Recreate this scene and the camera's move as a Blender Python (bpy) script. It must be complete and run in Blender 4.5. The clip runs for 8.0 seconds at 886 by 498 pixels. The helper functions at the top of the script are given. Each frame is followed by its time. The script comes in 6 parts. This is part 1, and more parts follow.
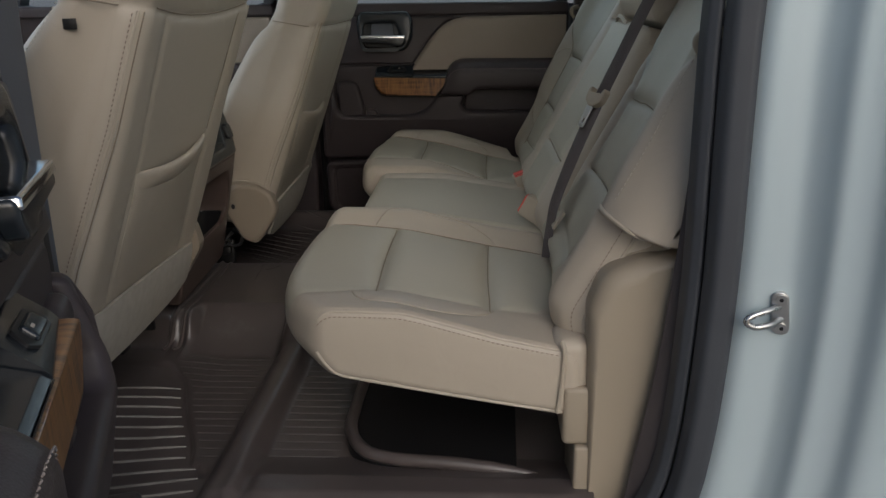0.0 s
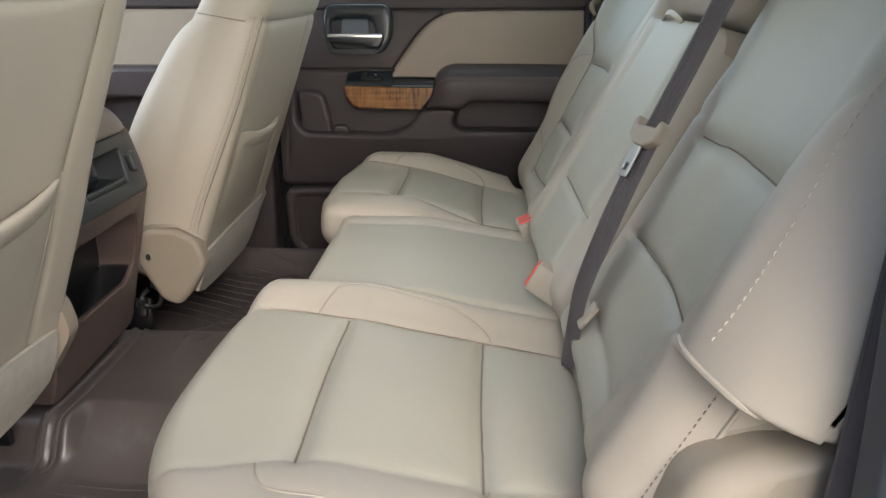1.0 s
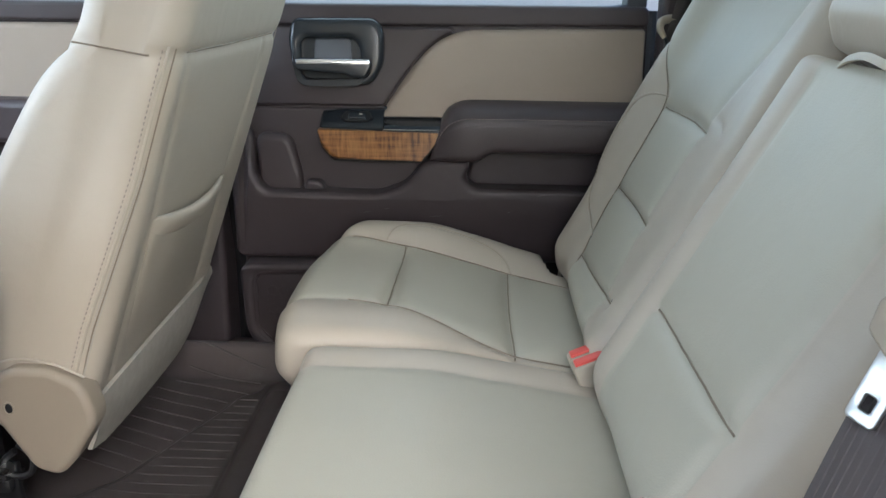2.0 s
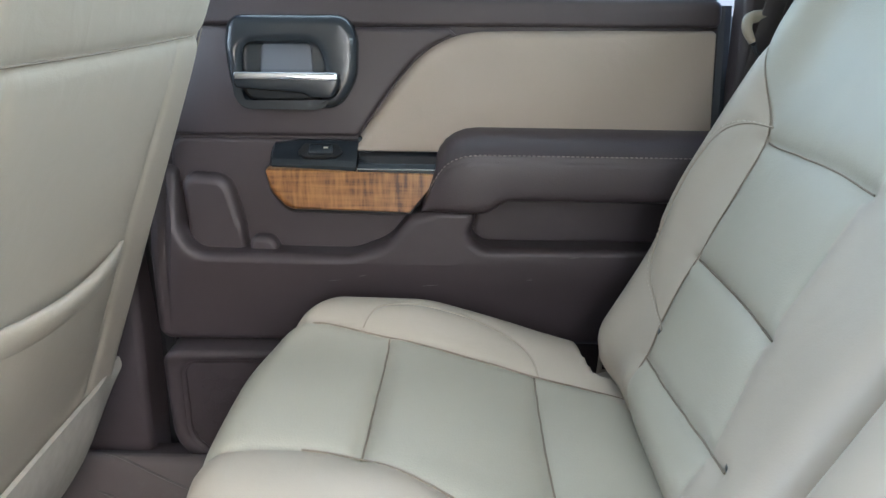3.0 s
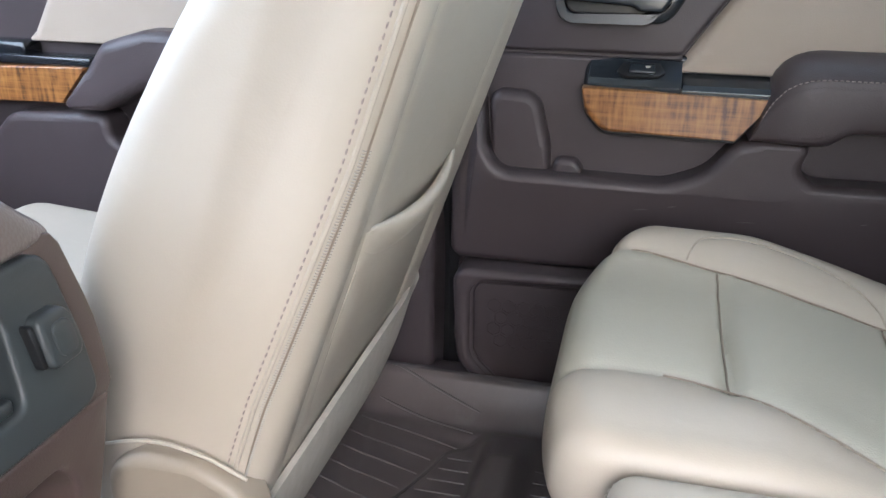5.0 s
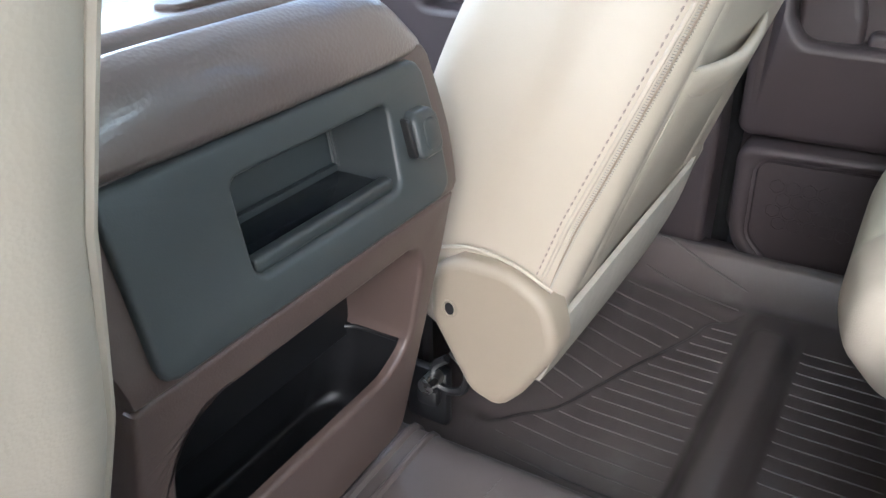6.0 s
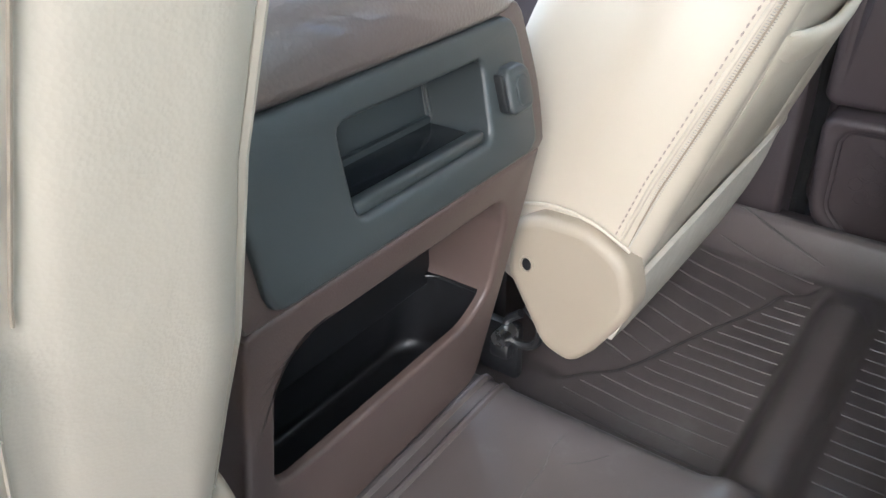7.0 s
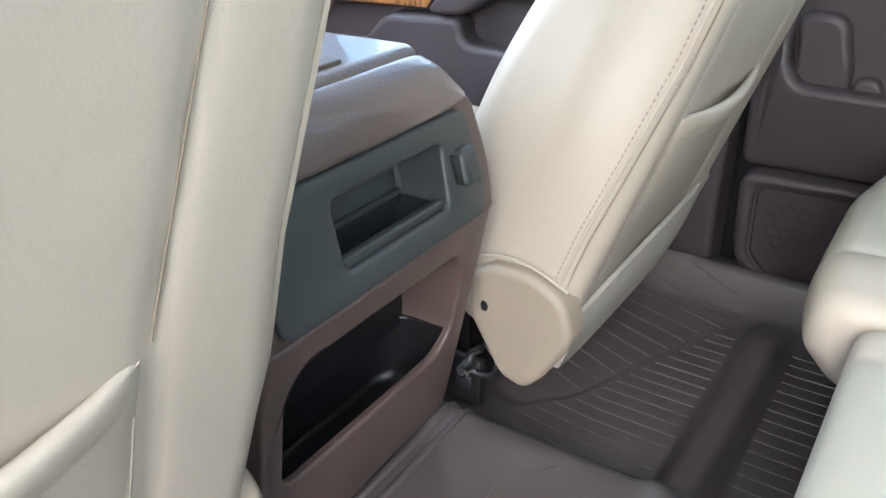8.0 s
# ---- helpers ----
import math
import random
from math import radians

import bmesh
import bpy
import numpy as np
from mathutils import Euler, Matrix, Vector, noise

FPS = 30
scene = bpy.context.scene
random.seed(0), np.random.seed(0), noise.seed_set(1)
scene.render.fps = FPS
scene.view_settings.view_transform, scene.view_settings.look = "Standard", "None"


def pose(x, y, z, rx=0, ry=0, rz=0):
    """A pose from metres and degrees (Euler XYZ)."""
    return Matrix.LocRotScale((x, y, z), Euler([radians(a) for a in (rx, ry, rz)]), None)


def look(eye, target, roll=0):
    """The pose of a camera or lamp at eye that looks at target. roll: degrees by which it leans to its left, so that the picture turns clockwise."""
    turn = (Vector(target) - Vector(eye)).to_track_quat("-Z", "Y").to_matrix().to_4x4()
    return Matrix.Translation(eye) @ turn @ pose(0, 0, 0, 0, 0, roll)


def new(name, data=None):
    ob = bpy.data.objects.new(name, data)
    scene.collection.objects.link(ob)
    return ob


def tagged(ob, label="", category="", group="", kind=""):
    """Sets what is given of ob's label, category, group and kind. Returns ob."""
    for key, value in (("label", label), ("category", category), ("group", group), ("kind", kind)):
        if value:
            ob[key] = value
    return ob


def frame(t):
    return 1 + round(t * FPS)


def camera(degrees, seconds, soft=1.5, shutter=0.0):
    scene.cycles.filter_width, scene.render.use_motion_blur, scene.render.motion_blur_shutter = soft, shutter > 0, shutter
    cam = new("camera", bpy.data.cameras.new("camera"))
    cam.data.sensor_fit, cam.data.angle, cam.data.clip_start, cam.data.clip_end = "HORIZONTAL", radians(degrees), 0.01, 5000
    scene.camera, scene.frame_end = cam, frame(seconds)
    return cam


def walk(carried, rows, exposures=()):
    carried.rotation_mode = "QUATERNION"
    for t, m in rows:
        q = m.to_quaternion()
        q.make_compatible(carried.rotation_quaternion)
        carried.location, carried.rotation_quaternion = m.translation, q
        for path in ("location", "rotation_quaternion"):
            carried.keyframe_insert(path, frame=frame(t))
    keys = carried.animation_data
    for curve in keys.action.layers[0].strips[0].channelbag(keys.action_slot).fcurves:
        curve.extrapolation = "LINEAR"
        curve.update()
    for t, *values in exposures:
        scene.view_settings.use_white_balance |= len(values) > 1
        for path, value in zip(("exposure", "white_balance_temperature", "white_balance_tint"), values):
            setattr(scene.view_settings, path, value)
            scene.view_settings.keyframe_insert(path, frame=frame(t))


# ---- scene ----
cam = camera(57.5, 8.0)
PATH = [
    (0, (-0.006, -1.793, 0.786), (-0.103, 0.11, 0.177), -0.7),
    (0.5, (0.008, -1.556, 0.774), (-0.084, 0.345, 0.157), -0.3),
    (1, (-0.003, -1.277, 0.765), (-0.089, 0.624, 0.15), 0.1),
    (1.5, (-0.04, -0.989, 0.775), (-0.121, 0.913, 0.161), 0.3),
    (2, (-0.056, -0.707, 0.787), (-0.127, 1.193, 0.165), 0.6),
    (3.5, (-0.119, -0.18, 0.745), (-0.116, 1.726, 0.139), 0.9),
    (4, (-0.139, -0.163, 0.738), (-0.127, 1.743, 0.132), 1.3),
    (4.5, (-0.183, -0.21, 0.73), (-0.364, 1.676, 0.088), 0.7),
    (5, (-0.276, -0.271, 0.71), (-0.713, 1.54, -0.018), 0.8),
    (5.2, (-0.301, -0.279, 0.689), (-0.838, 1.49, -0.076), 0.8),
    (6.3, (-0.313, -0.386, 0.676), (-1.304, 1.043, -0.311), -1.3),
    (6.5, (-0.312, -0.388, 0.676), (-1.321, 1.019, -0.325), -1.2),
    (7, (-0.316, -0.394, 0.678), (-1.335, 0.993, -0.341), -0.6),
    (7.5, (-0.312, -0.405, 0.685), (-1.331, 0.991, -0.321), -0.4),
    (8, (-0.235, -0.5, 0.751), (-1.231, 0.975, -0.161), -0.8),
]
walk(cam, [(t, look(eye, target, roll)) for t, eye, target, roll in PATH],
     exposures=[(0.0, -0.48, 6250, 10), (0.5, 0.68, 6250, 10), (1.0, 1.05, 6150, 10), (1.5, 1.2, 5870, 9), (2.0, 1.29, 5700, 8), (3.5, 2.22, 5520, 9), (4.2, 2.36, 5550, 10),
                (5.0, 1.82, 5500, 12), (6.5, 2.24, 5480, 8), (7.0, 2.27, 5480, 8), (7.5, 2.29, 5480, 8), (8.0, 1.96, 5480, 8)])
# ---- world, sun and light ----
world = bpy.data.worlds.new("world")
scene.world = world
world.use_nodes = True
wn = world.node_tree
sky = wn.nodes.new("ShaderNodeTexSky")
sky.sky_type = "NISHITA"
sky.sun_disc = False
sky.sun_elevation, sky.sun_rotation = radians(32), radians(162)
sky.dust_density, sky.air_density = 3.0, 1.0
wn.links.new(sky.outputs[0], wn.nodes["Background"].inputs[0])
wn.nodes["Background"].inputs[1].default_value = 0.15
sun = new("sun", bpy.data.lights.new("sun", "SUN"))
sun.data.energy, sun.data.angle, sun.data.color = 0.95, radians(45), (1.0, 0.985, 0.965)
sun.matrix_world = look((1.3, -4.0, 2.9), (0, 0, 0.4))


def window_light(name, at, towards, wide, high, watts, colour=(0.93, 0.97, 1.0)):
    """The sky's light in a window opening."""
    lamp = new(name, bpy.data.lights.new(name, "AREA"))
    lamp.data.shape, lamp.data.size, lamp.data.size_y, lamp.data.energy = "RECTANGLE", wide, high, watts
    lamp.data.color = colour
    lamp.matrix_world = look(at, towards)
    return lamp


TINTED = (0.91, 1.0, 0.93)      # green privacy glass
window_light("sky_light_far_rear", (-0.12, 0.91, 0.95), (-0.12, 0.0, 0.75), 0.62, 0.37, 0.58, TINTED)
window_light("sky_light_far_front", (-1.05, 0.91, 0.95), (-1.0, 0.0, 0.75), 0.62, 0.37, 0.5)
window_light("sky_light_near_front", (-1.05, -0.91, 0.95), (-1.0, 0.0, 0.75), 0.62, 0.37, 0.22)
window_light("sky_light_rear", (0.68, 0.0, 1.0), (0.0, 0.0, 0.8), 1.2, 0.26, 1.3, TINTED)
window_light("sky_light_windscreen", (-1.53, 0.0, 1.02), (-0.6, 0.0, 0.55), 1.4, 0.5, 4.0)


# ---- materials ----
def material(name, colour, rough=0.5, metal=0.0, var=0.08, var_size=6.0, bump=0.0, bump_size=400.0, kind="noise", coat=0.0,
             spec=0.5, wear=None, wear_size=25.0, wear_amount=0.0, soft=0.0):
    """A surface with large and fine variation and a fine relief; sizes are in repeats a metre."""
    m = bpy.data.materials.new(name)
    m.use_nodes = True
    n, l = m.node_tree.nodes, m.node_tree.links
    b = n["Principled BSDF"]
    b.inputs["Roughness"].default_value, b.inputs["Metallic"].default_value = rough, metal
    b.inputs["Coat Weight"].default_value, b.inputs["Specular IOR Level"].default_value = coat, spec
    co = n.new("ShaderNodeTexCoord")
    big = n.new("ShaderNodeTexNoise")
    big.inputs["Scale"].default_value, big.inputs["Detail"].default_value = var_size, 5
    l.new(co.outputs["Object"], big.inputs["Vector"])
    ramp = n.new("ShaderNodeValToRGB")
    ramp.color_ramp.elements[0].position, ramp.color_ramp.elements[1].position = 0.3, 0.7
    ramp.color_ramp.elements[0].color = (*[c * (1 - var) for c in colour], 1)
    ramp.color_ramp.elements[1].color = (*[min(1, c * (1 + var)) for c in colour], 1)
    l.new(big.outputs["Fac"], ramp.inputs[0])
    out = ramp.outputs[0]
    if wear:
        sp = n.new("ShaderNodeTexNoise")
        sp.inputs["Scale"].default_value, sp.inputs["Detail"].default_value = wear_size, 8
        sp.inputs["Roughness"].default_value = 0.7
        l.new(co.outputs["Object"], sp.inputs["Vector"])
        cut = n.new("ShaderNodeValToRGB")
        cut.color_ramp.elements[0].position, cut.color_ramp.elements[1].position = 0.58, 0.78
        cut.color_ramp.elements[1].color = (wear_amount, wear_amount, wear_amount, 1)
        l.new(sp.outputs["Fac"], cut.inputs[0])
        mix = n.new("ShaderNodeMix")
        mix.data_type = "RGBA"
        l.new(cut.outputs[0], mix.inputs[0])
        l.new(out, mix.inputs[6])
        mix.inputs[7].default_value = (*wear, 1)
        out = mix.outputs[2]
    l.new(out, b.inputs["Base Color"])
    if bump:
        if kind == "cells":
            fine = n.new("ShaderNodeTexVoronoi")
            fine.inputs["Scale"].default_value = bump_size
            res = fine.outputs["Distance"]
        elif kind == "weave":
            fine = n.new("ShaderNodeTexWave")
            fine.inputs["Scale"].default_value, fine.inputs["Distortion"].default_value = bump_size, 1.5
            res = fine.outputs["Fac"]
        else:
            fine = n.new("ShaderNodeTexNoise")
            fine.inputs["Scale"].default_value, fine.inputs["Detail"].default_value = bump_size, 3
            res = fine.outputs["Fac"]
        l.new(co.outputs["Object"], fine.inputs["Vector"])
        bp = n.new("ShaderNodeBump")
        bp.inputs["Strength"].default_value, bp.inputs["Distance"].default_value = bump, 0.001
        l.new(res, bp.inputs["Height"])
        if soft:
            wave = n.new("ShaderNodeTexNoise")
            wave.inputs["Scale"].default_value, wave.inputs["Detail"].default_value, wave.inputs["Distortion"].default_value = 22, 2, 0.8
            l.new(co.outputs["Object"], wave.inputs["Vector"])
            bw = n.new("ShaderNodeBump")
            bw.inputs["Strength"].default_value, bw.inputs["Distance"].default_value = soft, 0.01
            l.new(wave.outputs["Fac"], bw.inputs["Height"])
            l.new(bw.outputs[0], bp.inputs["Normal"])
        l.new(bp.outputs[0], b.inputs["Normal"])
    rv = n.new("ShaderNodeMapRange")
    rv.inputs["To Min"].default_value, rv.inputs["To Max"].default_value = rough * 0.88, min(1, rough * 1.12)
    l.new(big.outputs["Fac"], rv.inputs["Value"])
    l.new(rv.outputs[0], b.inputs["Roughness"])
    return m


LEATHER = material("beige_leather", (0.395, 0.350, 0.287), 0.46, var=0.035, var_size=5, bump=0.07, bump_size=560, kind="cells", spec=0.4, soft=0.09)
INSERT = material("grey_beige_perforated_leather", (0.368, 0.347, 0.283), 0.5, var=0.035, var_size=5, bump=0.14, bump_size=480, kind="cells", spec=0.4, soft=0.07)
VINYL = material("beige_vinyl", (0.385, 0.342, 0.275), 0.5, var=0.03, bump=0.08, bump_size=700, kind="cells", spec=0.4)
BEIGE_PLASTIC = material("beige_plastic", (0.31, 0.265, 0.205), 0.5, var=0.03, bump=0.05, bump_size=900, kind="cells", spec=0.4)
RECLINER = material("tan_plastic", (0.265, 0.222, 0.172), 0.5, var=0.03, bump=0.05, bump_size=900, kind="cells", spec=0.4)
DOOR_BEIGE = material("door_beige_vinyl", (0.315, 0.262, 0.215), 0.55, var=0.03, bump=0.12, bump_size=600, kind="cells", spec=0.35, soft=0.10)
CARPET = material("pale_carpet", (0.42, 0.388, 0.335), 0.95, var=0.06, var_size=60, bump=0.5, bump_size=900, spec=0.1)
BROWN = material("dark_brown_plastic", (0.048, 0.038, 0.040), 0.44, var=0.06, var_size=8, bump=0.14, bump_size=700, kind="cells", spec=0.36,
                 wear=(0.11, 0.092, 0.09), wear_size=9, wear_amount=0.14)
BROWN_PAD = material("dark_brown_padded_vinyl", (0.048, 0.037, 0.039), 0.42, var=0.05, bump=0.22, bump_size=480, kind="cells", spec=0.45)
CONSOLE = material("brown_console_plastic", (0.088, 0.062, 0.054), 0.38, var=0.06, bump=0.12, bump_size=700, kind="cells", spec=0.45)
CONSOLE_PAD = material("brown_console_leather", (0.115, 0.086, 0.079), 0.34, var=0.06, bump=0.26, bump_size=330, kind="cells", spec=0.9, coat=0.5)
PLATE = material("charcoal_plastic", (0.040, 0.046, 0.048), 0.40, var=0.05, bump=0.06, bump_size=900, kind="cells")
BLACK = material("black_plastic", (0.012, 0.012, 0.013), 0.4, var=0.1, bump=0.04, bump_size=700)
BEZEL = material("satin_charcoal_plastic", (0.017, 0.021, 0.026), 0.24, var=0.05)
GLOSS = material("gloss_black_plastic", (0.012, 0.014, 0.018), 0.14, var=0.05, coat=0.3)
BINBLACK = material("black_bin_plastic", (0.010, 0.010, 0.011), 0.38, var=0.1, bump=0.05, bump_size=600)
RUBBERMAT = material("dark_brown_rubber", (0.084, 0.070, 0.067), 0.30, var=0.10, var_size=9, bump=0.08, bump_size=420, spec=0.55,
                     wear=(0.17, 0.165, 0.16), wear_size=9, wear_amount=0.42)
FAINT_RIB = material("worn_rubber_rib", (0.078, 0.070, 0.067), 0.40, var=0.2, var_size=30)
PILLAR = material("blue_grey_rubber", (0.085, 0.095, 0.115), 0.5, var=0.08, bump=0.1, bump_size=300)
# scuffed rubber made paler: light caught by the ribs is in the colour
LIT_RIB = material("lit_scuffed_rubber_rib", (0.16, 0.15, 0.14), 0.38, var=0.25, var_size=30)
SEAL = material("grey_rubber_seal", (0.045, 0.05, 0.06), 0.55, var=0.1, bump=0.1, bump_size=300)
PAINT = material("pale_silver_blue_paint", (0.46, 0.55, 0.585), 0.42, metal=0.15, var=0.02, var_size=2, coat=0.25)
STEEL = material("zinc_steel", (0.55, 0.55, 0.54), 0.28, metal=1.0, var=0.08, var_size=30)
CHROME = material("chrome", (0.66, 0.67, 0.69), 0.10, metal=1.0, var=0.02)
WEBBING = material("brown_webbing", (0.085, 0.072, 0.072), 0.62, var=0.05, bump=0.3, bump_size=1100, spec=0.4)
PIPING = material("beige_piping", (0.34, 0.30, 0.24), 0.55, var=0.04)
ZIP = material("grey_zip_teeth", (0.38, 0.36, 0.32), 0.4, metal=0.2, var=0.06, var_size=300)
THREAD = material("beige_thread", (0.50, 0.45, 0.37), 0.7, var=0.04)
ARM_THREAD = material("grey_brown_thread", (0.26, 0.22, 0.20), 0.7, var=0.04)
DARK_THREAD = material("brown_thread", (0.22, 0.17, 0.14), 0.7, var=0.04)
# dark brown for the closed zips and for shade drawn into seam creases
SEAMLINE = material("seam_shade_and_zip_brown", (0.20, 0.165, 0.125), 0.8, var=0.04)
RED = material("red_plastic", (0.62, 0.075, 0.055), 0.4, var=0.04)
BOUNCE_GROUND = material("pale_bounce_ground", (0.24, 0.235, 0.225), 0.9, var=0.2, var_size=3, bump=0.6, bump_size=120)
HEADLINER = material("grey_headliner_cloth", (0.58, 0.56, 0.52), 0.9, var=0.03, bump=0.2, bump_size=500)
BODY_INNER = material("dark_carpet", (0.03, 0.027, 0.026), 0.95, var=0.1, var_size=40, bump=0.4, bump_size=600)


def wood_material():
    m = bpy.data.materials.new("figured_wood")
    m.use_nodes = True
    n, l = m.node_tree.nodes, m.node_tree.links
    b = n["Principled BSDF"]
    b.inputs["Roughness"].default_value, b.inputs["Coat Weight"].default_value = 0.3, 0.7
    b.inputs["Coat Roughness"].default_value = 0.12
    co = n.new("ShaderNodeTexCoord")
    mp = n.new("ShaderNodeMapping")
    mp.inputs["Scale"].default_value = (12, 20, 210)
    l.new(co.outputs["Object"], mp.inputs["Vector"])
    grain = n.new("ShaderNodeTexNoise")
    grain.inputs["Scale"].default_value, grain.inputs["Detail"].default_value = 1.0, 6
    grain.inputs["Distortion"].default_value = 0.6
    l.new(mp.outputs[0], grain.inputs["Vector"])
    mp2 = n.new("ShaderNodeMapping")
    mp2.inputs["Scale"].default_value = (150, 20, 22)
    l.new(co.outputs["Object"], mp2.inputs["Vector"])
    fig = n.new("ShaderNodeTexNoise")
    fig.inputs["Scale"].default_value, fig.inputs["Detail"].default_value = 1.0, 4
    l.new(mp2.outputs[0], fig.inputs["Vector"])
    add = n.new("ShaderNodeMath")
    add.operation = "MULTIPLY_ADD"
    add.inputs[1].default_value = 0.62
    l.new(fig.outputs["Fac"], add.inputs[0])
    half = n.new("ShaderNodeMath")
    half.operation = "MULTIPLY"
    half.inputs[1].default_value = 0.38
    l.new(grain.outputs["Fac"], half.inputs[0])
    l.new(half.outputs[0], add.inputs[2])
    ramp = n.new("ShaderNodeValToRGB")
    e = ramp.color_ramp.elements
    e[0].position, e[0].color = 0.36, (0.075, 0.027, 0.010, 1)
    e[1].position, e[1].color = 0.62, (0.33, 0.155, 0.048, 1)
    mid = e.new(0.47)
    mid.color = (0.215, 0.094, 0.028, 1)
    l.new(add.outputs[0], ramp.inputs[0])
    l.new(ramp.outputs[0], b.inputs["Base Color"])
    return m


def glass_material():
    m = bpy.data.materials.new("window_glass")
    m.use_nodes = True
    b = m.node_tree.nodes["Principled BSDF"]
    b.inputs["Base Color"].default_value = (0.93, 0.97, 0.96, 1)
    b.inputs["Transmission Weight"].default_value, b.inputs["Roughness"].default_value = 1.0, 0.0
    b.inputs["IOR"].default_value = 1.05
    return m


WOOD, GLASS = wood_material(), glass_material()

# ---- shape helpers ----
ORIGIN = {}
SIDE = [1]          # -1 builds the same shape mirrored across the cab


def thing(name, at, label, category, group="", kind=""):
    ob = new(name)
    ob.empty_display_size = 0.05
    at = Vector((at[0], at[1] * SIDE[0], at[2]))
    ob.location = at
    ORIGIN[ob] = at
    return tagged(ob, label, category, group, kind)


def root_of(ob):
    while ob.parent:
        ob = ob.parent
    return ob


def mesh_of(name, shape, mat, origin, smooth=True, sharp=40, second=None):
    v, f = shape
    v = np.array(v, float).reshape(-1, 3).copy()
    if SIDE[0] < 0:
        v[:, 1] *= -1
        f = [tuple(reversed(q)) for q in f]
    v -= np.array(origin)
    me = bpy.data.meshes.new(name)
    me.from_pydata(v.tolist(), [], [tuple(int(i) for i in q) for q in f])
    me.validate()
    me.materials.append(mat)
    if second:
        # another leather where second's test of a face's middle holds
        me.materials.append(second[0])
        c = np.array([q.center[:] for q in me.polygons]) + np.array(origin)
        c[:, 1] *= SIDE[0]
        me.polygons.foreach_set("material_index", second[1](c).astype(np.int32))
    if smooth:
        me.shade_smooth()
        me.set_sharp_from_angle(angle=radians(sharp))
        for q in me.polygons:
            if len(q.vertices) == 3 and max(abs(c) for c in q.normal) > 0.99999:
                q.use_smooth = False
    return me


def part(name, shape, mat, parent, label="", smooth=True, sharp=40, second=None):
    ob = new(name, mesh_of(name, shape, mat, ORIGIN[root_of(parent)], smooth, sharp, second))
    ob.parent = parent
    if label:
        ob["label"] = label
    return ob


def solid(name, shape, mat, label, category, kind="structure", group="", smooth=True, sharp=40):
    v = np.array(shape[0], float).reshape(-1, 3)
    c = (v.min(0) + v.max(0)) / 2
    c[2] = v[:, 2].min()
    c[1] *= SIDE[0]
    ob = new(name, mesh_of(name, shape, mat, c, smooth, sharp))
    ob.location = c
    ORIGIN[ob] = Vector(c)
    return tagged(ob, label, category, group, kind)


def merge(*shapes):
    vs, fs, k = [], [], 0
    for v, f in shapes:
        v = np.array(v, float).reshape(-1, 3)
        vs.append(v)
        fs += [tuple(i + k for i in q) for q in f]
        k += len(v)
    return np.vstack(vs), fs


def rounded(corners, step=8):
    """A closed outline from corners (a, b, radius)."""
    pts, n = [], len(corners)
    for i in range(n):
        p = np.array(corners[i][:2], float)
        r = corners[i][2] if len(corners[i]) > 2 else 0
        a = np.array(corners[i - 1][:2], float) - p
        b = np.array(corners[(i + 1) % n][:2], float) - p
        la, lb = np.linalg.norm(a), np.linalg.norm(b)
        a, b = a / la, b / lb
        ang = math.acos(max(-1, min(1, float(a @ b))))
        if r <= 0 or ang > 3.1:
            pts.append(p)
            continue
        d = min(r / math.tan(ang / 2), la * 0.49, lb * 0.49)
        r = d * math.tan(ang / 2)
        c = p + (a + b) / np.linalg.norm(a + b) * (r / math.sin(ang / 2))
        s, e = p + a * d - c, p + b * d - c
        k = max(2, int(step * (math.pi - ang) / 1.6) + 1)
        for j in range(k + 1):
            t = j / k
            q = s * (1 - t) + e * t
            pts.append(c + q / np.linalg.norm(q) * r)
    out = [q for i, q in enumerate(pts) if np.linalg.norm(q - pts[i - 1]) > 1e-5]
    return np.array(out)


def normals2(p):
    d = np.roll(p, -1, 0) - np.roll(p, 1, 0)
    d /= np.maximum(np.linalg.norm(d, axis=1), 1e-9)[:, None]
    nrm = np.stack([d[:, 1], -d[:, 0]], 1)
    area = np.sum(p[:, 0] * np.roll(p[:, 1], -1) - np.roll(p[:, 0], -1) * p[:, 1])
    return nrm if area > 0 else -nrm


def safe_inset(p, n, r):
    """How far each point of an outline may move inwards, r at most, with no edge turning over."""
    rr = np.full(len(p), r)
    e0 = np.roll(p, -1, 0) - p
    for _ in range(60):
        q = p - n * rr[:, None]
        bad = np.sum((np.roll(q, -1, 0) - q) * e0, axis=1) < 0.15 * np.sum(e0 * e0, axis=1)
        if not bad.any():
            break
        hit = bad | np.roll(bad, 1)
        rr[hit] *= 0.85
    for _ in range(2):
        rr = np.minimum(rr, (np.roll(rr, 1) + np.roll(rr, -1)) / 2)
    return rr


